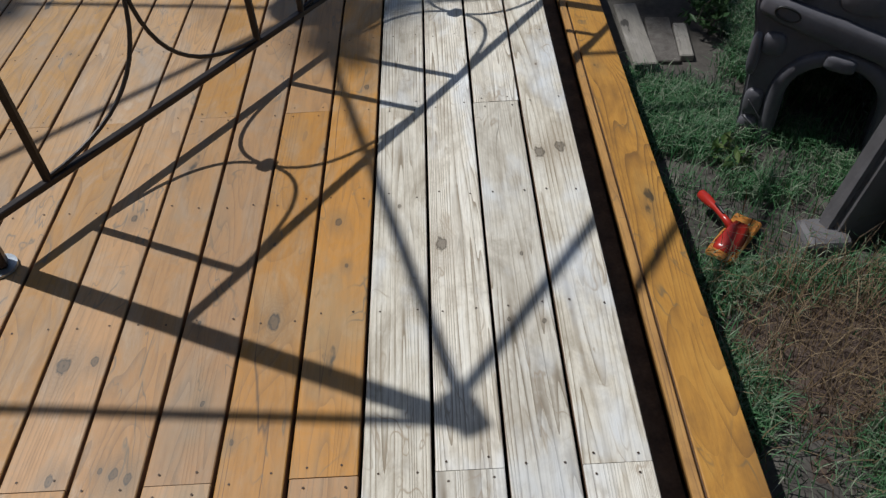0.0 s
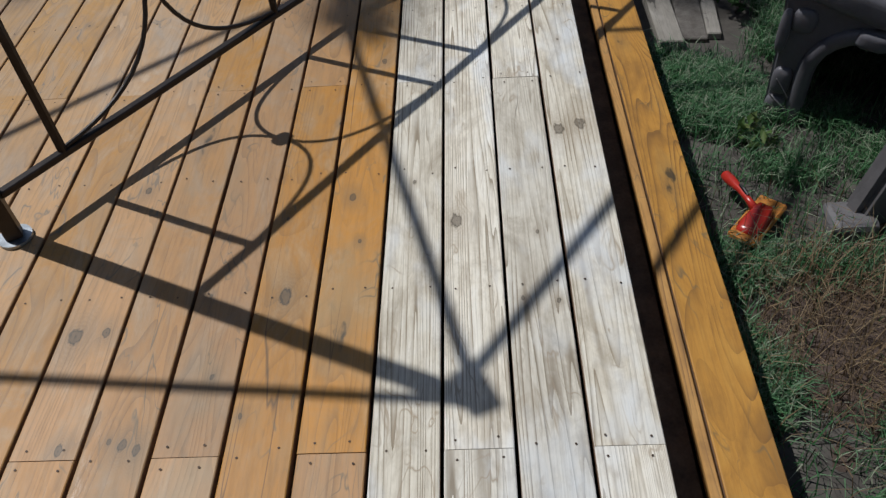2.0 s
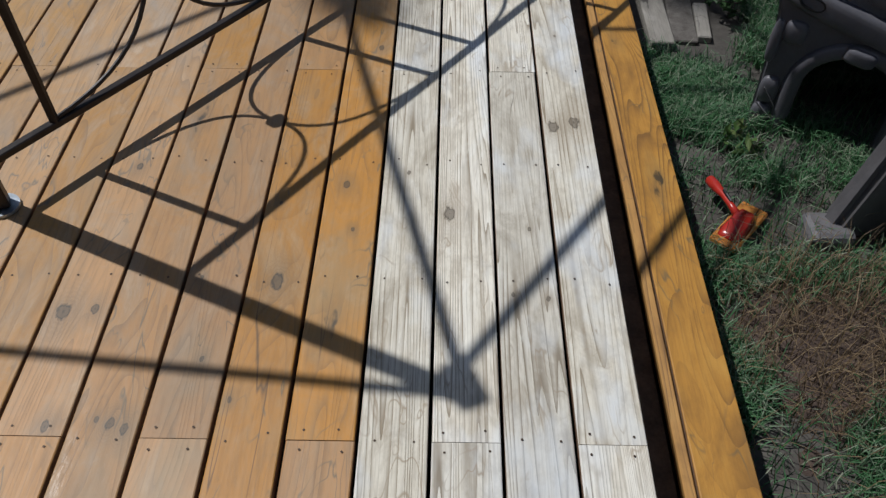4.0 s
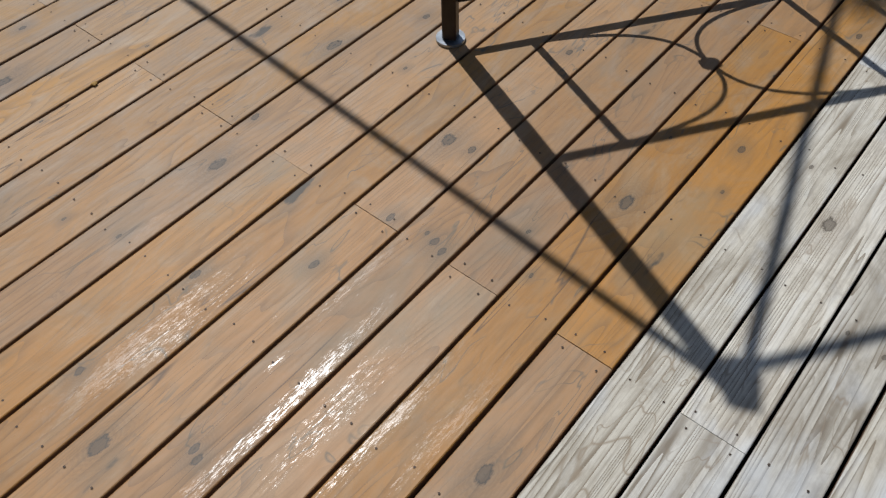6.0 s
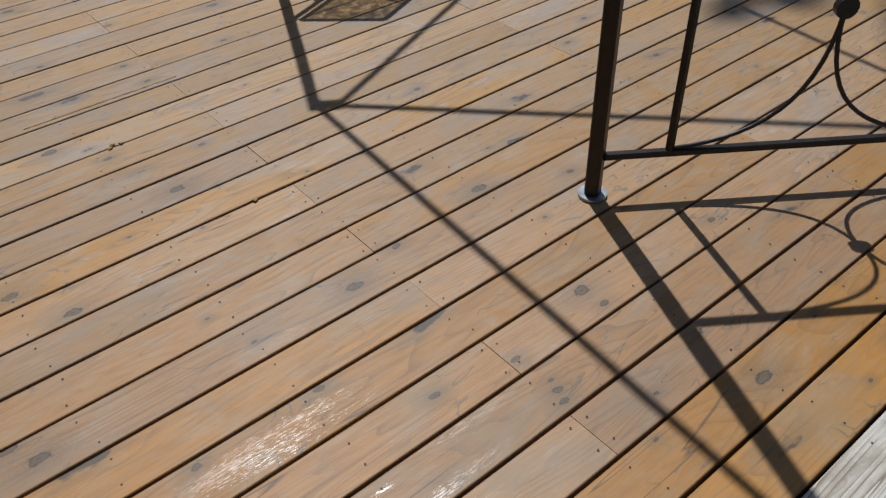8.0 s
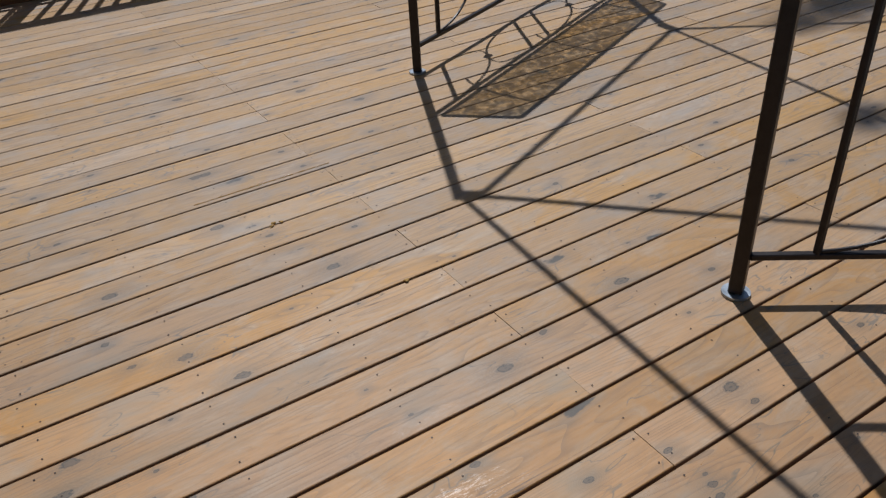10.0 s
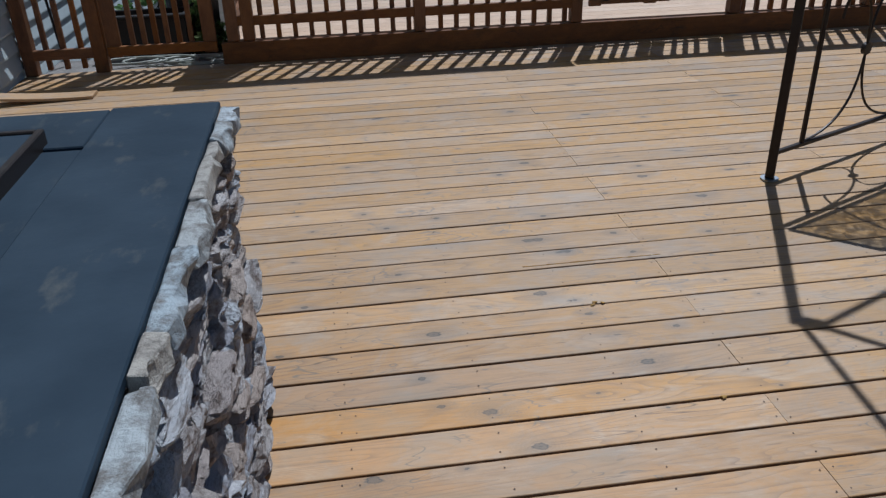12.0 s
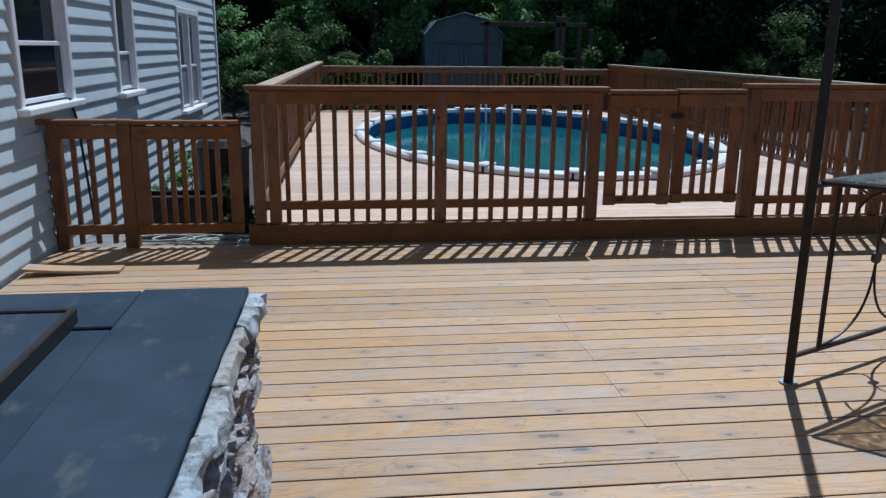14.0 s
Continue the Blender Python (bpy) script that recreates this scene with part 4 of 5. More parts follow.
tagged(mesh_ob("garden_hose", mesh_hose, plain("pale_hose", (0.34, 0.36, 0.32), 0.5, 0, 0.1, 10, 0), smooth=True), "pale garden hose lying in coils by the gate", "hose")
cord = tube([(HX + 0.07, 6.58, 1.12), (HX + 0.10, 6.6, 0.95), (HX + 0.12, 6.62, 0.6), (HX + 0.13, 6.66, 0.25), (HX + 0.16, 6.64, -0.1), (HX + 0.2, 6.6, GROUND)], 0.011, 6)
tagged(mesh_ob("power_cord", cord, BLACKP, smooth=True), "black cord hanging from the window sill", "cord")


# ---- foliage ----
def leaf_cloud(name, centres, count, size, material, parent, seed, flat=0.0):
    """Many small leaf blades scattered through soft clumps (centre, radii)."""
    r = np.random.default_rng(seed)
    w = np.array([c[3] * c[4] * c[5] for c in centres]) ** (2 / 3)
    pick = r.choice(len(centres), count, p=w / w.sum())
    C = np.array(centres)[pick]
    d = r.normal(size=(count, 3))
    d /= np.linalg.norm(d, axis=1)[:, None]
    rad = np.abs(r.normal(0.62, 0.34, count))
    pos = C[:, :3] + d * rad[:, None] * C[:, 3:6]
    nrm = d * 0.6 + r.normal(size=(count, 3)) * 0.7 + np.array([0, 0, 0.5])
    nrm /= np.linalg.norm(nrm, axis=1)[:, None]
    t = np.cross(nrm, r.normal(size=(count, 3)))
    t /= np.linalg.norm(t, axis=1)[:, None]
    b = np.cross(nrm, t)
    s = size * r.uniform(0.6, 1.3, count)[:, None]
    v = np.stack([pos - t * s, pos + b * s * 0.45 + nrm * s * 0.12, pos + t * s, pos - b * s * 0.45 + nrm * s * 0.12], axis=1).reshape(-1, 3)
    me = bpy.data.meshes.new(name)
    me.from_pydata(v.tolist(), [], np.arange(count * 4).reshape(-1, 4).tolist())
    me.materials.append(material)
    ob = new(name, me)
    ob.parent = parent
    return ob


# foliage in two copies: sunlight and woodland shade are put into the leaf colours
LEAF_LIT = islands("sunlit_leaf", [(0.11, 0.21, 0.07), (0.17, 0.31, 0.11), (0.27, 0.43, 0.18), (0.13, 0.25, 0.09)], 0.6, 0.25, 0.6)
LEAF_DARK = islands("shaded_leaf", [(0.014, 0.028, 0.016), (0.022, 0.045, 0.022), (0.034, 0.065, 0.03)], 0.8, 0.06, 0.12)
LEAF_SHRUB = islands("shrub_leaf", [(0.06, 0.12, 0.03), (0.095, 0.165, 0.05), (0.145, 0.19, 0.065), (0.06, 0.115, 0.04)], 0.6, 0.25, 0.35)
BARK = plain("bark", (0.07, 0.055, 0.045), 0.9, 0, 0.35, 9, 0.9)


def tree(name, x, y, height, spread, material, label, leaves, size, seed, low=0.25, group="trees behind the pool"):
    r = random.Random(seed)
    e = empty(name, label, "tree" if height > 3.2 else "shrub", (x, y, GROUND), group)
    lean = Vector((r.uniform(-0.06, 0.06), r.uniform(-0.06, 0.06), 1))
    tr_ = bmesh.new()
    base = 0.035 * height ** 0.9 * (0.5 if height < 3.2 else 1)
    pts = [lean * (height * 0.85 * k / 6) + Vector((0.1 * math.sin(k + seed), 0.1 * math.cos(k * 1.3 + seed), 0)) * (k > 0) for k in range(7)]
    tube(pts, [base * (1 - 0.13 * k) for k in range(7)], 8, tr_)
    cl = []
    n = 11 if height > 3.2 else 15
    for k in range(n):
        a = k * 2.4 + seed
        z0 = height * (low + (0.75 - low) * k / n)
        reach = spread * r.uniform(0.45, 1.0) * (1.1 - 0.5 * k / n)
        p0 = lean * z0
        p1 = p0 + Vector((math.cos(a) * reach, math.sin(a) * reach, height * r.uniform(0.02, 0.14)))
        tube([p0, (p0 + p1) / 2 + Vector((0, 0, 0.06 * height)), p1], [base * 0.4, base * 0.25, base * 0.08], 5, tr_)
        for q, f in ((p1, 1.0), ((p0 + 2 * p1) / 3, 0.8)):
            s_ = spread * (r.uniform(0.26, 0.46) if height > 3.2 else r.uniform(0.16, 0.34)) * f
            cl.append((q.x, q.y, q.z, s_, s_, s_ * r.uniform(0.55, 0.8)))
    cl.append((*(lean * height * 0.92), spread * 0.4, spread * 0.4, height * 0.1))
    part("trunk", tr_, BARK, e)
    leaf_cloud("crown", cl, leaves, size, material, e, seed)
    return e


tree_spec = [(3.3, 25.4, 4.6, 1.2), (5.9, 25.8, 5.2, 1.3), (0.4, 26.2, 5.5, 1.2), (-3.2, 26.0, 5.0, 1.3), (-9.5, 27, 9, 3.6), (-5.6, 30, 10, 3.8), (-1.0, 26.5, 7.0, 1.8), (-0.6, 31, 11, 4.0), (1.6, 28.5, 7.5, 2.1), (4.9, 27.0, 7.0, 1.9), (9.2, 27, 10, 4.0), (13.5, 27, 10, 4.2), (17.5, 24, 10, 4.2), (11.5, 25.5, 8, 3.0), (21, 20, 10, 4.0), (-13, 24, 10, 4.0), (15, 21, 9, 3.8), (8.6, 25, 9, 2.6), (11.5, 31, 12, 4.5), (17, 33, 12, 4.5)]
for i, (x, y, h, s_) in enumerate(tree_spec):
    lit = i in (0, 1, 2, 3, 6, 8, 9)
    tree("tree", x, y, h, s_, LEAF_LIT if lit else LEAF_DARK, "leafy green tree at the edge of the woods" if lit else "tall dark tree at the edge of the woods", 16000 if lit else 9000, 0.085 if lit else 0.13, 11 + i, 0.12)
shrub_spec = [(-7.6, 21, 3.0, 1.5, 0), (-5.1, 23.5, 3.1, 1.2, 0), (-3.6, 22.5, 2.5, 1.2, 1), (-2.3, 22.0, 2.6, 1.0, 1), (-2.6, 25.0, 3.1, 1.1, 0), (-0.9, 20.8, 1.9, 0.5, 1), (3.5, 25.0, 2.7, 0.8, 0), (5.6, 25.5, 3.1, 0.9, 0), (3.6, 21.2, 1.9, 0.6, 1), (6.9, 22.5, 2.0, 0.9, 0), (10.2, 21.5, 3.1, 1.6, 1), (5.0, 22.0, 2.0, 0.6, 1)]
for i, (x, y, h, s_, k) in enumerate(shrub_spec):
    tree("shrub", x, y, h, s_, LEAF_SHRUB if k else LEAF_LIT, "sunlit green shrub behind the pool fence", 7500, 0.058, 60 + i, 0.1, "shrubs behind the pool")
# woods further back, too dense to count
wood_cl = [(x, 38 + 4 * math.sin(x * 1.7), zc, 3.0, 2.2, 2.6) for x in np.arange(-26, 34, 3.2) for zc in (1.0, 4.5, 8.0, 11.5)]
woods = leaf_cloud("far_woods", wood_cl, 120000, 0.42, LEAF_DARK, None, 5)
tagged(woods, "dense dark woods behind the garden", "woods", kind="stuff")
# plants by the planter
tree("shrub", -2.86, 7.0, 0.95, 0.28, LEAF_SHRUB, "leafy green plant beside the black planter", 420, 0.05, 90, 0.2, "plants by the gate")
tree("shrub", -3.55, 8.4, 1.0, 0.35, LEAF_LIT, "leafy green plant by the house wall", 500, 0.05, 91, 0.2, "plants by the gate")
# unseen tree beside the deck; boughs reaching over are placed to cast leaf shade
shade = empty("tree", "unseen leafy tree beyond the fence, boughs added to shade deck and lawn", "tree", (11.5, 7.5, GROUND))
bt = tube([(0, 0, 0), (0.1, 0, 4), (0, 0.1, 9), (-0.2, 0, 16.0)], [0.3, 0.26, 0.2, 0.06], 10)
tube([(0, 0.1, 12.0), (-3, 0.2, 13.6), (-5.6, 1.2, 14.3), (-7.0, 0.4, 14.35)], [0.12, 0.08, 0.05, 0.012], 7, bt)
tube([(0, 0.1, 12.2), (-2.4, -0.8, 13.8), (-5.4, -1.2, 14.4)], [0.1, 0.07, 0.015], 7, bt)
part("trunk", bt, BARK, shade)
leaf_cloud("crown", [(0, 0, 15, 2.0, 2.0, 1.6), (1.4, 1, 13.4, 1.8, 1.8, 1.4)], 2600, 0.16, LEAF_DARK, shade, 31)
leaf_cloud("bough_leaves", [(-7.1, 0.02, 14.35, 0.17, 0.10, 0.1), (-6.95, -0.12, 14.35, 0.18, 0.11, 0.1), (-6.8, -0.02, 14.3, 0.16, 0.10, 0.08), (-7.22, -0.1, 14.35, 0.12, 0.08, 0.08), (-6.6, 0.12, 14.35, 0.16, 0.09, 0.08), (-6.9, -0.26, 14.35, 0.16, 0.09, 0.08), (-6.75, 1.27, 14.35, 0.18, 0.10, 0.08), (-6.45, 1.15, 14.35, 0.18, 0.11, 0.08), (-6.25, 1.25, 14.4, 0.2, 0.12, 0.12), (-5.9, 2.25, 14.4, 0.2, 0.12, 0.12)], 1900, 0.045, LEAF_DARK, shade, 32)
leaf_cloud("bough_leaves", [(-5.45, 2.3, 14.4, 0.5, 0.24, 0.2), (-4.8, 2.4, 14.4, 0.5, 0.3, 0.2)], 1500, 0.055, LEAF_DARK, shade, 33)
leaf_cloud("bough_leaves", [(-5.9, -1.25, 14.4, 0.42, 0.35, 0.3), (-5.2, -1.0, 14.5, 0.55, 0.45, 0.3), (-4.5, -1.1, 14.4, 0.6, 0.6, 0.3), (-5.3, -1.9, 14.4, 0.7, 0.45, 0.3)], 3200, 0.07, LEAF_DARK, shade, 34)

# ---- shed and swing frame ----
SHEDM = plain("blue_grey_shed_resin", (0.085, 0.145, 0.17), 0.6, 0, 0.12, 3, 0.1)
shed = empty("shed", "blue-grey garden shed with double doors and gambrel roof", "shed", (1.62, 24.0, GROUND))
wl_ = bmesh.new()
GAM = [(-1.17, 2.38), (-0.80, 2.80), (0.0, 3.02), (0.80, 2.80), (1.17, 2.38)]
face = [(-1.17, 0.0), (1.17, 0.0)] + GAM[::-1]
v = [wl_.verts.new((x, y, z)) for y in (0.0, 2.2) for x, z in face]
m_ = len(face)
wl_.faces.new(v[:m_]), wl_.faces.new(v[m_:][::-1])
for k in range(m_):
    wl_.faces.new((v[k], v[m_ + k], v[m_ + (k + 1) % m_], v[(k + 1) % m_]))
part("wall", wl_, SHEDM, shed)
SHEDR = plain("grey_roof", (0.07, 0.12, 0.14), 0.7)
for (xa, za), (xb, zb) in zip(GAM, GAM[1:]):
    part("roof_slope", bar((xa, 1.1, za + 0.02), (xb, 1.1, zb + 0.02), 2.45, 0.05, 0.01, (0, 0, 1)), SHEDR, shed)
for s_ in (-1, 1):
    leaf = part("door", box(0.72, 0.04, 1.95, 0.01, at=(s_ * 0.37, -0.02, 1.15)), SHEDM, shed)
    part("door_panel", box(0.5, 0.03, 1.5, 0.02, at=(s_ * 0.37, -0.045, 1.15)), SHEDM, leaf)
    part("corner_trim", box(0.09, 0.05, 2.3, 0.01, at=(s_ * 1.12, -0.02, 1.16)), SHEDM, shed)
part("header", box(2.2, 0.05, 0.07, 0.01, at=(0, -0.025, 2.22)), SHEDM, shed)
OLDW = wood("dark_old_timber", (0.10, 0.085, 0.07), (0.08, 0.066, 0.055), (0.05, 0.04, 0.033), (0.03, 0.025, 0.02), 0.85, 0.8)
swing = empty("swing_frame", "dark weathered timber swing frame with a ladder end", "swing frame", (2.0, 23.0, GROUND))
part("beam", box(3.1, 0.1, 0.12, 0.008, at=(1.5, 0, 2.72)), OLDW, swing)
for x, h in ((0.12, 2.85), (2.2, 2.95), (2.36, 2.95), (2.85, 2.66), (3.2, 2.6)):
    part("post", box(0.12, 0.10, h, 0.008, at=(x, 0, h / 2)), OLDW, swing)
for x, w, z in ((3.0, 0.5, 1.97), (3.0, 0.5, 1.5), (2.6, 0.5, 1.75), (2.6, 0.5, 1.3)):
    part("rung", box(w, 0.06, 0.06, 0.006, at=(x, -0.06, z)), OLDW, swing)

# ---- lawn by the step ----
def blades(name, n, area, h, w, material, seed, keep, label, category):
    r = np.random.default_rng(seed)
    x0, x1, y0, y1 = area
    x, y = r.uniform(x0, x1, n * 2), r.uniform(y0, y1, n * 2)
    m = np.array([keep(a, b) for a, b in zip(x, y)]) > r.uniform(0, 1, n * 2)
    x, y = x[m][:n], y[m][:n]
    k = len(x)
    a = r.uniform(0, 2 * np.pi, k)
    lean = r.uniform(0.2, 1.1, k)
    hh = h * r.uniform(0.45, 1.25, k)
    ww = w * r.uniform(0.7, 1.3, k)
    sx, sy = -np.sin(a) * ww, np.cos(a) * ww
    z0 = np.full(k, GROUND - 0.004)
    m1 = np.stack([x + np.cos(a) * hh * lean * 0.3, y + np.sin(a) * hh * lean * 0.3, z0 + hh * 0.6], 1)
    tp = np.stack([x + np.cos(a) * hh * lean, y + np.sin(a) * hh * lean, z0 + hh * (1.05 - 0.4 * lean)], 1)
    sd_ = np.stack([sx, sy, np.zeros(k)], 1)
    bs = np.stack([x, y, z0], 1)
    v = np.stack([bs - sd_, bs + sd_, m1 + sd_ * 0.8, m1 - sd_ * 0.8, tp], 1).reshape(-1, 3)
    f = []
    for i in range(k):
        o = i * 5
        f += [(o, o + 1, o + 2, o + 3), (o + 3, o + 2, o + 4)]
    me = bpy.data.meshes.new(name)
    me.from_pydata(v.tolist(), [], f)
    me.materials.append(material)
    return tagged(new(name, me), label, category, kind="stuff")


GRASS = islands("grass_blade", [(0.025, 0.085, 0.032), (0.045, 0.14, 0.05), (0.075, 0.185, 0.075), (0.14, 0.225, 0.13), (0.28, 0.30, 0.22)], 0.5, 0.35, 0.2)
STRAW = islands("dry_needles", [(0.13, 0.085, 0.045), (0.19, 0.135, 0.075), (0.08, 0.05, 0.03), (0.24, 0.18, 0.11)], 0.7, 0.25)


def bare_spot(x, y):
    return math.exp(-(((x + 0.03) / 0.34) ** 2 + ((y + 1.36) / 0.36) ** 2) ** 2)


def pavers_spot(x, y):
    return min(1.0, 1.6 * math.exp(-(((x - 1.80) / 0.42) ** 2 + ((y + 1.2) / 0.32) ** 2) ** 2)) if not (1.50 < x < 2.08 and -1.33 < y < -0.96) else 1.0


blades("grass", 130000, (-0.9, 3.2, -2.7, -0.93), 0.10, 0.002, GRASS, 3, lambda x, y: (1 - bare_spot(x, y)) * (1 - pavers_spot(x, y)) * (0.35 if x > 2.1 else 1.0) * min(1.0, max(0.0, (3.2 - x) / 0.7), max(0.0, (x + 0.9) / 0.5), max(0.0, (y + 2.7) / 0.8)) * min(1.0, max(0.05, 0.45 + 2.4 * noise.noise(Vector((x * 3.1, y * 3.1, 4.0))))), "uneven green grass beside the step", "grass")
blades("dry_needles", 2600, (-0.75, 0.55, -2.1, -0.95), 0.19, 0.0013, STRAW, 4, lambda x, y: 0.06 + bare_spot(x, y), "dry pine needles on bare earth", "needles")
patch = bmesh.new()
bmesh.ops.create_grid(patch, x_segments=24, y_segments=24, size=0.5)
for v in patch.verts:
    d = v.co.length / 0.5
    v.co.z = 0.02 * max(0, 1 - d * d) + 0.012 * noise.noise(v.co * 9) - 0.012
    v.co.x *= 1.05
tagged(mesh_ob("bare_earth", patch, plain("bare_brown_earth", (0.085, 0.062, 0.052), 0.95, 0, 0.35, 7, 0.9, 0.2, (0.035, 0.025, 0.02)), at=(-0.03, -1.42, GROUND + 0.004)), "bare brown earth patch in the lawn", "earth", kind="structure")


LEAF_WEED = islands("weed_leaf", [(0.03, 0.07, 0.025), (0.045, 0.10, 0.035), (0.06, 0.12, 0.045)], 0.5, 0.3, 0.2)
EARTHY = plain("dirty_plank_wood", (0.13, 0.12, 0.11), 0.9, 0, 0.35, 18, 0.5, 0.2, (0.06, 0.052, 0.045))


def plank_on_ground(x, y, l_, w, ang, label, m=GREYW, up=0.012):
    tagged(mesh_ob("plank", box(l_, w, 0.035, 0.005), m, at=Matrix.Translation((x, y, GROUND + up)) @ Matrix.Rotation(ang, 4, "Z")), label, "plank", "planks on the ground")


plank_on_ground(1.78, -1.085, 0.53, 0.105, -0.01, "grey weathered plank lying in the dirt", up=0.025)
plank_on_ground(1.75, -1.205, 0.38, 0.115, -0.09, "dirty grey plank half sunk in the earth", EARTHY, 0.004)
plank_on_ground(1.715, -1.290, 0.28, 0.06, -0.11, "narrow pale plank offcut lying in the dirt", up=0.016)
tree("shrub", 1.78, -1.42, 0.25, 0.11, LEAF_WEED, "leafy dark weed beside the planks", 190, 0.024, 95, 0.15, "weeds in the lawn")
tree("shrub", 2.02, -1.47, 0.27, 0.13, LEAF_WEED, "leafy dark weed beside the planks", 230, 0.026, 98, 0.15, "weeds in the lawn")
tree("shrub", 2.5, -1.40, 0.36, 0.27, LEAF_WEED, "low leafy weed in the shaded lawn", 420, 0.035, 96, 0.15, "weeds in the lawn")
tree("shrub", 2.98, -1.24, 0.38, 0.27, LEAF_WEED, "low leafy weed in the shaded lawn", 420, 0.035, 99, 0.15, "weeds in the lawn")
tree("shrub", 0.88, -1.24, 0.13, 0.06, LEAF_SHRUB, "small broad-leaved weed in the grass", 26, 0.028, 97, 0.15, "weeds in the lawn")
tree("shrub", 0.80, -1.28, 0.12, 0.05, LEAF_SHRUB, "small broad-leaved weed in the grass", 18, 0.028, 94, 0.15, "weeds in the lawn")

# stain pad with a handle
RED = plain("red_plastic", (0.42, 0.03, 0.02), 0.25, 0, 0.1, 10, 0.02)
ORANGE = plain("stain_soaked_pad", (0.50, 0.19, 0.03), 0.7, 0, 0.2, 30, 0.3)
pad = empty("stain_pad", "red stain applicator with an orange pad lying in the grass", "applicator", Matrix.Translation((0.428, -1.145, GROUND + 0.045)) @ Matrix.Rotation(math.radians(-40), 4, "Z") @ Matrix.Rotation(0.08, 4, "Y"))
part("pad", box(0.25, 0.095, 0.024, 0.006, at=(0, 0, 0)), ORANGE, pad, "orange stain-soaked pad")
hd = bmesh.new()
hv = []
for x_, w_, z_ in ((-0.10, 0.034, 0.016), (-0.06, 0.043, 0.034), (0, 0.040, 0.052), (0.04, 0.034, 0.042), (0.065, 0.022, 0.018)):
    hv.append([hd.verts.new((x_, sgn * w_, 0.012)) for sgn in (-1, 1)] + [hd.verts.new((x_, w_ * 0.6, z_)), hd.verts.new((x_, -w_ * 0.6, z_))])
for a, b in zip(hv, hv[1:]):
    for k in range(4):
        hd.faces.new((a[k], a[(k + 1) % 4], b[(k + 1) % 4], b[k]))
hd.faces.new(hv[0][::-1]), hd.faces.new(hv[-1])
bmesh.ops.recalc_face_normals(hd, faces=hd.faces)
bmesh.ops.subdivide_edges(hd, edges=hd.edges[:], cuts=1, use_grid_fill=True)
bmesh.ops.smooth_vert(hd, verts=hd.verts, factor=0.3)
part("head", hd, RED, pad, "glossy red plastic head", smooth=True)
hdl = part("handle", tube([(0, 0.015, 0.036), (0.03, 0.06, 0.042), (0.06, 0.10, 0.042), (0.09, 0.145, 0.038), (0.112, 0.175, 0.034), (0.118, 0.183, 0.033)], [0.015, 0.011, 0.012, 0.019, 0.018, 0.009], 12), RED, pad, "red handle", smooth=True)
part("grip", tube([(0.033, 0.062, 0.053), (0.052, 0.088, 0.056), (0.066, 0.108, 0.055)], [0.005, 0.007, 0.004], 8), BLACKP, hdl, "dark rubber grip")

# ---- moulded playhouse ----
GREYP = plain("grey_moulded_plastic", (0.13, 0.125, 0.13), 0.5, 0, 0.1, 14, 0.2, 0.4)
PLAY = plain("grey_brown_moulded_plastic", (0.125, 0.122, 0.138), 0.4, 0, 0.10, 9, 0.08, 0.4)
ph = empty("playhouse", "grey moulded plastic climber with stone pattern and arch", "playhouse", Matrix.Translation((1.045, -1.32, GROUND)) @ Matrix.Rotation(math.atan2(-0.89, -0.45), 4, "Z"))
# the arched front in its own plane, u along, v up
AU, AR, AV = 0.30, 0.155, 0.215
outline = [(0.01, 0.0), (AU - AR, 0.0)] + [(AU - AR * math.cos(math.pi * k / 14), AV + AR * math.sin(math.pi * k / 14)) for k in range(15)] + [(AU + AR, 0.0), (1.2, 0.0), (1.2, 1.15), (-0.07, 1.15), (-0.05, 0.76), (-0.035, 0.62), (-0.03, 0.54), (-0.012, 0.45), (0.0, 0.27)]
wallb = bmesh.new()
f0 = wallb.faces.new([wallb.verts.new((u_, 0.0, v_)) for u_, v_ in outline])
ext = bmesh.ops.extrude_face_region(wallb, geom=[f0])
bmesh.ops.translate(wallb, vec=(0, 0.16, 0), verts=[g for g in ext["geom"] if isinstance(g, bmesh.types.BMVert)])
bmesh.ops.recalc_face_normals(wallb, faces=wallb.faces)
rims = [e for e in wallb.edges if e.is_manifold and e.calc_face_angle(0) > 0.9 and abs(e.verts[0].co.y) < 1e-5 and abs(e.verts[1].co.y) < 1e-5]
bmesh.ops.bevel(wallb, geom=rims, offset=0.012, segments=3, affect="EDGES")
bmesh.ops.triangulate(wallb, faces=[f for f in wallb.faces if len(f.verts) > 4])
part("front_wall", wallb, PLAY, ph)
part("side_wall", box(0.10, 0.75, 1.1, 0.03, at=(0.06, 0.52, 0.55), segs=3), PLAY, ph)
# unseen end wall, back wall and roof, added to keep the arch interior dark
part("end_wall", box(0.10, 0.75, 1.1, 0.03, at=(1.14, 0.52, 0.55), segs=3), PLAY, ph)
bw = bmesh.new()
for sx_, sz_, cx_, cz_ in ((0.32, 1.1, 0.16, 0.55), (0.60, 1.1, 0.90, 0.55), (0.28, 0.72, 0.46, 0.74)):
    box(sx_, 0.06, sz_, 0.0, bw, (cx_, 0.92, cz_))
part("back_wall", bw, PLAY, ph)
part("roof", box(1.3, 0.98, 0.08, 0.03, at=(0.57, 0.47, 1.17), segs=2), PLAY, ph)
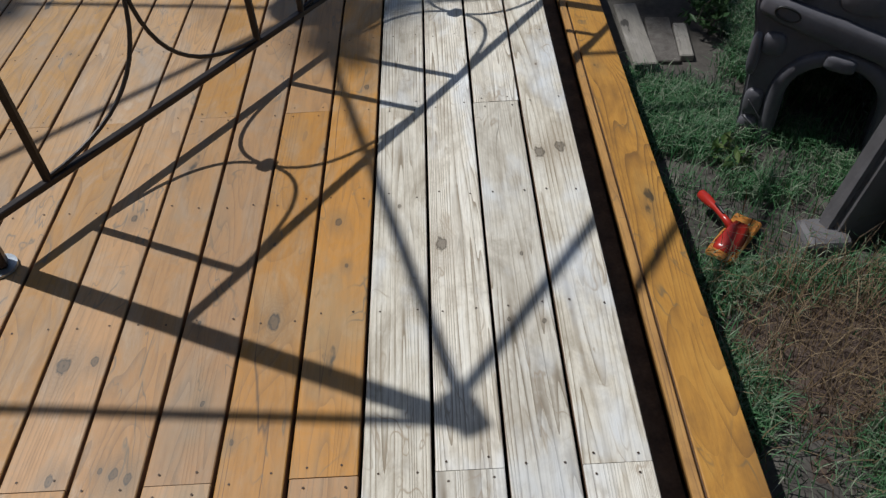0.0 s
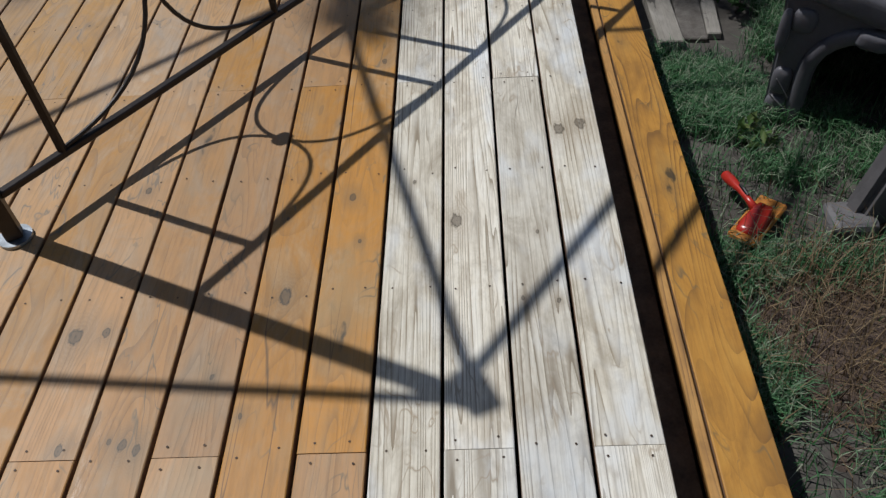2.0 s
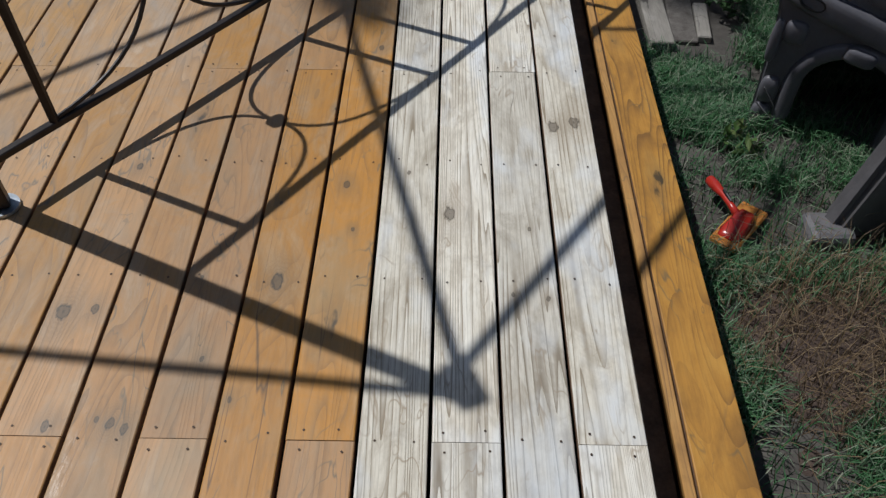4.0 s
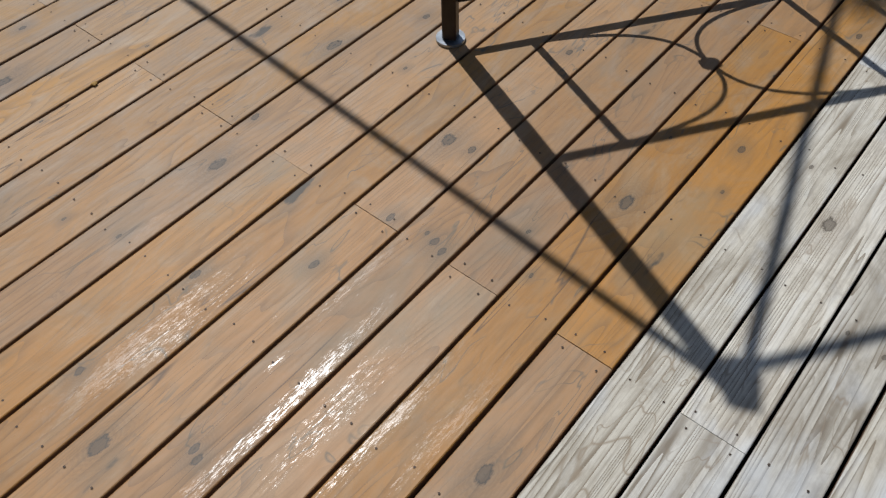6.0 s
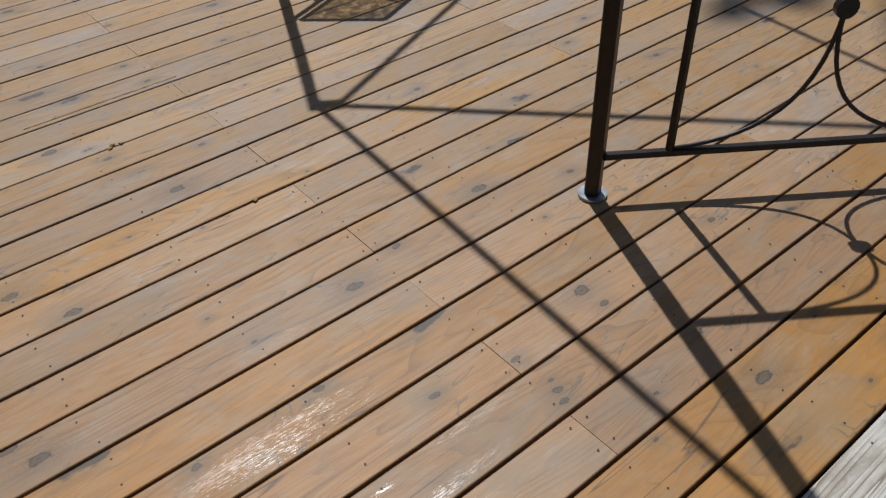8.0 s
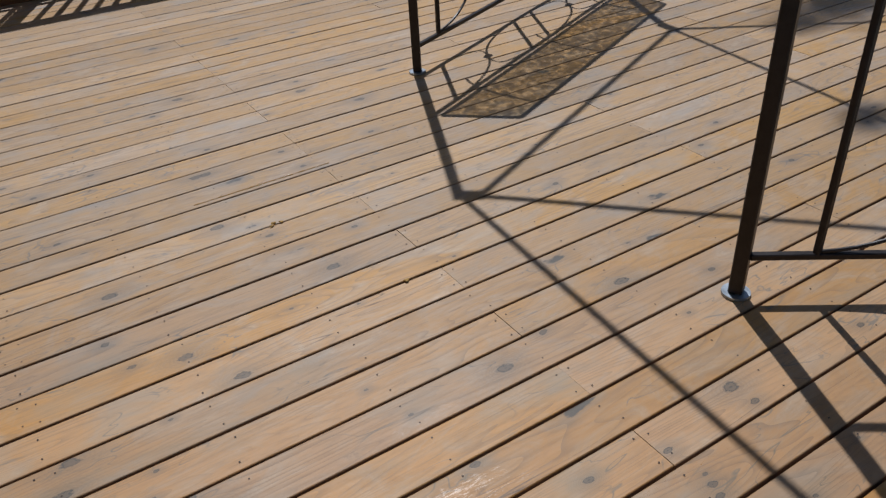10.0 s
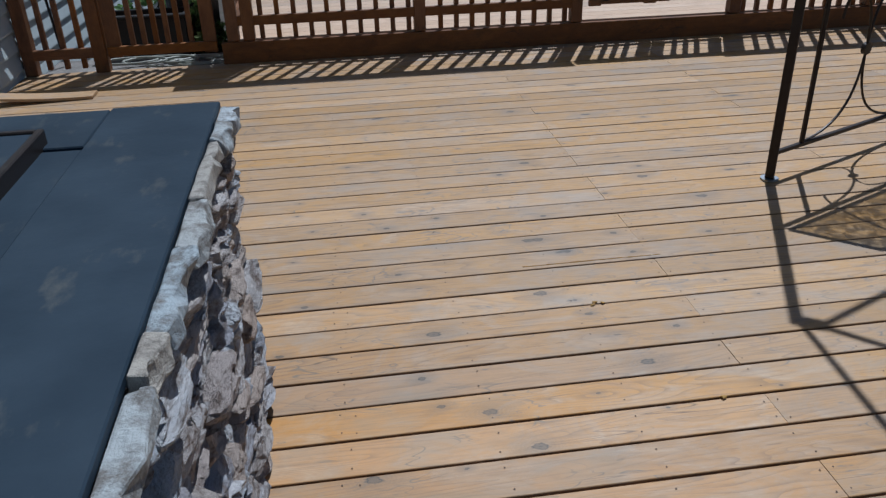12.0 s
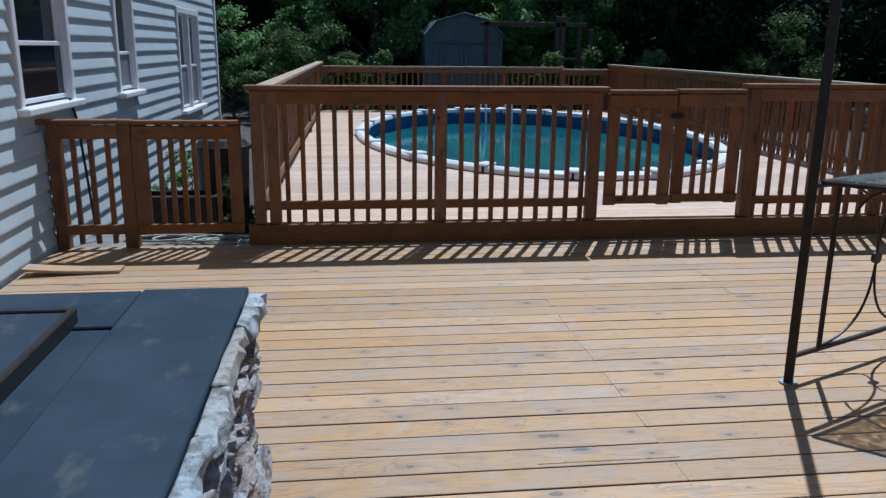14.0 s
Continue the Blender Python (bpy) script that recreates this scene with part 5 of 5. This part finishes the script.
# broad flat moulding round the arch
mb = bmesh.new()
mrows = []
path_m = [(math.pi * k / 20, 0.0) for k in range(21)]
for a_, drop in [(0.0, AV)] + path_m + [(math.pi, AV)]:
    row = []
    for rr_, yy in ((AR + 0.002, 0.004), (AR + 0.008, -0.016), (AR + 0.020, -0.024), (AR + 0.048, -0.024), (AR + 0.058, -0.016), (AR + 0.062, 0.004)):
        row.append(mb.verts.new((AU - rr_ * math.cos(a_), yy, AV + rr_ * math.sin(a_) - drop)))
    mrows.append(row)
for a, b in zip(mrows, mrows[1:]):
    for k in range(5):
        mb.faces.new((a[k], b[k], b[k + 1], a[k + 1]))
bmesh.ops.recalc_face_normals(mb, faces=mb.faces)
part("arch_moulding", mb, PLAY, ph, smooth=True)


def moulded(u_, v_, rx, rz, tilt=0.0, depth=0.02, power=3.0):
    sb_ = bmesh.new()
    bmesh.ops.create_uvsphere(sb_, u_segments=20, v_segments=12, radius=1)
    for v in sb_.verts:
        p = v.co
        e_ = (abs(p.x) ** power + abs(p.z) ** power + abs(p.y) ** power) ** (1 / power)
        v.co = Vector((p.x / e_ * rx, p.y / e_ * depth, p.z / e_ * rz))
    return sb_, Matrix.Translation((u_, -0.003, v_)) @ Matrix.Rotation(tilt, 4, "Y")


# slanting band with a slotted handhold
bb, bmx = moulded(0.36, 0.475, 0.38, 0.047, 0.24, 0.03, 5.0)
band = part("band", bb, PLAY, ph, at=bmx, smooth=True)
slot = tube([(-0.285 + 0.042 * math.copysign(abs(math.cos(a_)) ** 0.7, math.cos(a_)), -0.026, 0.002 + 0.021 * math.sin(a_)) for a_ in [2 * math.pi * k / 24 for k in range(25)]], 0.005, 6)
part("slot_ring", slot, BLACKP, band, "dark slot outline", smooth=True)
kb, kmx = moulded(0.29, 0.392, 0.055, 0.030, 0.12, 0.036, 5.0)
part("keystone", kb, PLAY, ph, at=kmx, smooth=True)
for u_, v_, rx, rz in ((0.065, 0.415, 0.040, 0.045), (0.008, 0.365, 0.020, 0.085), (0.045, 0.17, 0.034, 0.055), (0.045, 0.055, 0.036, 0.05), (-0.022, 0.685, 0.020, 0.075), (0.105, 0.675, 0.072, 0.085), (0.32, 0.63, 0.095, 0.060), (0.56, 0.60, 0.11, 0.075), (0.84, 0.58, 0.12, 0.10), (0.62, 0.26, 0.09, 0.075), (0.60, 0.10, 0.08, 0.07), (0.92, 0.22, 0.11, 0.12), (0.24, 0.84, 0.11, 0.08), (0.52, 0.83, 0.12, 0.09)):
    sb_, smx = moulded(u_, v_, rx, rz)
    part("moulded_stone", sb_, PLAY, ph, at=smx, smooth=True)
for a_, c_ in (((0.03, 0.185), (0.085, 0.115)), ((0.02, 0.115), (0.09, 0.06))):
    part("ridge", tube([(a_[0], -0.024, a_[1]), (c_[0], -0.024, c_[1])], 0.003, 6), GREYP, ph, "thin crossing ridge")
# step block with a round side, in front of the arch
st_ = empty("play_step", "grey moulded plastic play step with a round side panel", "play step", Matrix.Translation((0.425, -1.44, GROUND - 0.01)) @ Matrix.Scale(1.096, 4))
sbm = bmesh.new()
sv = [sbm.verts.new(c) for c in ((0.05, 0.03, 0), (-0.02, 0.0, 0), (-0.01, -0.09, 0.45), (0.05, -0.06, 0.47), (0.15, -0.50, 0), (0.08, -0.50, 0), (0.08, -0.50, 0.42), (0.15, -0.50, 0.44))]
for q in ((0, 1, 2, 3), (4, 7, 6, 5), (0, 4, 5, 1), (3, 2, 6, 7), (1, 5, 6, 2), (0, 3, 7, 4)):
    sbm.faces.new([sv[k] for k in q])
bmesh.ops.recalc_face_normals(sbm, faces=sbm.faces)
bmesh.ops.bevel(sbm, geom=sbm.edges[:], offset=0.02, segments=2, affect="EDGES")
part("leg", sbm, GREYP, st_)
part("round_panel", disc(0.27, 0.20, 40, (-0.02, -0.42, 0.24), Matrix.Rotation(math.pi / 2 , 4, "Y")), GREYP, st_, smooth=False)
part("foot", box(0.12, 0.14, 0.08, 0.02, at=(0.0, 0.0, 0.03), segs=2), GREYP, st_)

# ---- crumbs on the deck ----
CRUMB = plain("dry_orange_leaf", (0.42, 0.24, 0.05), 0.7, 0, 0.2, 60, 0.3)
for i, (x, y) in enumerate(((-0.95, 2.185), (-0.975, 2.195), (-0.99, 2.18), (-0.77, 1.60))):
    b = shard(300 + i, 0.5, 14)
    bmesh.ops.scale(b, vec=(0.022, 0.016, 0.008), verts=b.verts)
    tagged(mesh_ob("leaf_crumb", b, CRUMB, at=(x, y, 0.005)), "dry orange leaf crumb lying on the deck", "debris", "crumbs on the deck")

# ---- pool ladder and gate latch ----
ladder = empty("pool_ladder", "white pool ladder at the far rim of the pool", "ladder", (1.35, PCY + PRY - 0.05, POOLZ))
for x in (-0.28, 0.28):
    part("rail", tube(curve_pts(Vector((x, -0.35, -0.3)), Vector((x, -0.35, 0.75)), Vector((x, 0.4, 0.75)), Vector((x, 0.4, 0.0)), 18), 0.024, 8), RIMW, ladder, smooth=True)
part("tread", box(0.56, 0.12, 0.03, 0.008, at=(0, -0.33, 0.1)), RIMW, ladder)
latch = empty("gate_latch", "dark metal latch on the pool gate", "latch", (0.80, FY - 0.055, 1.02))
part("plate", box(0.10, 0.012, 0.04, 0.003), IRON, latch)
part("bolt", tube([(-0.06, -0.012, 0), (0.06, -0.012, 0)], 0.007, 8), IRON, latch)
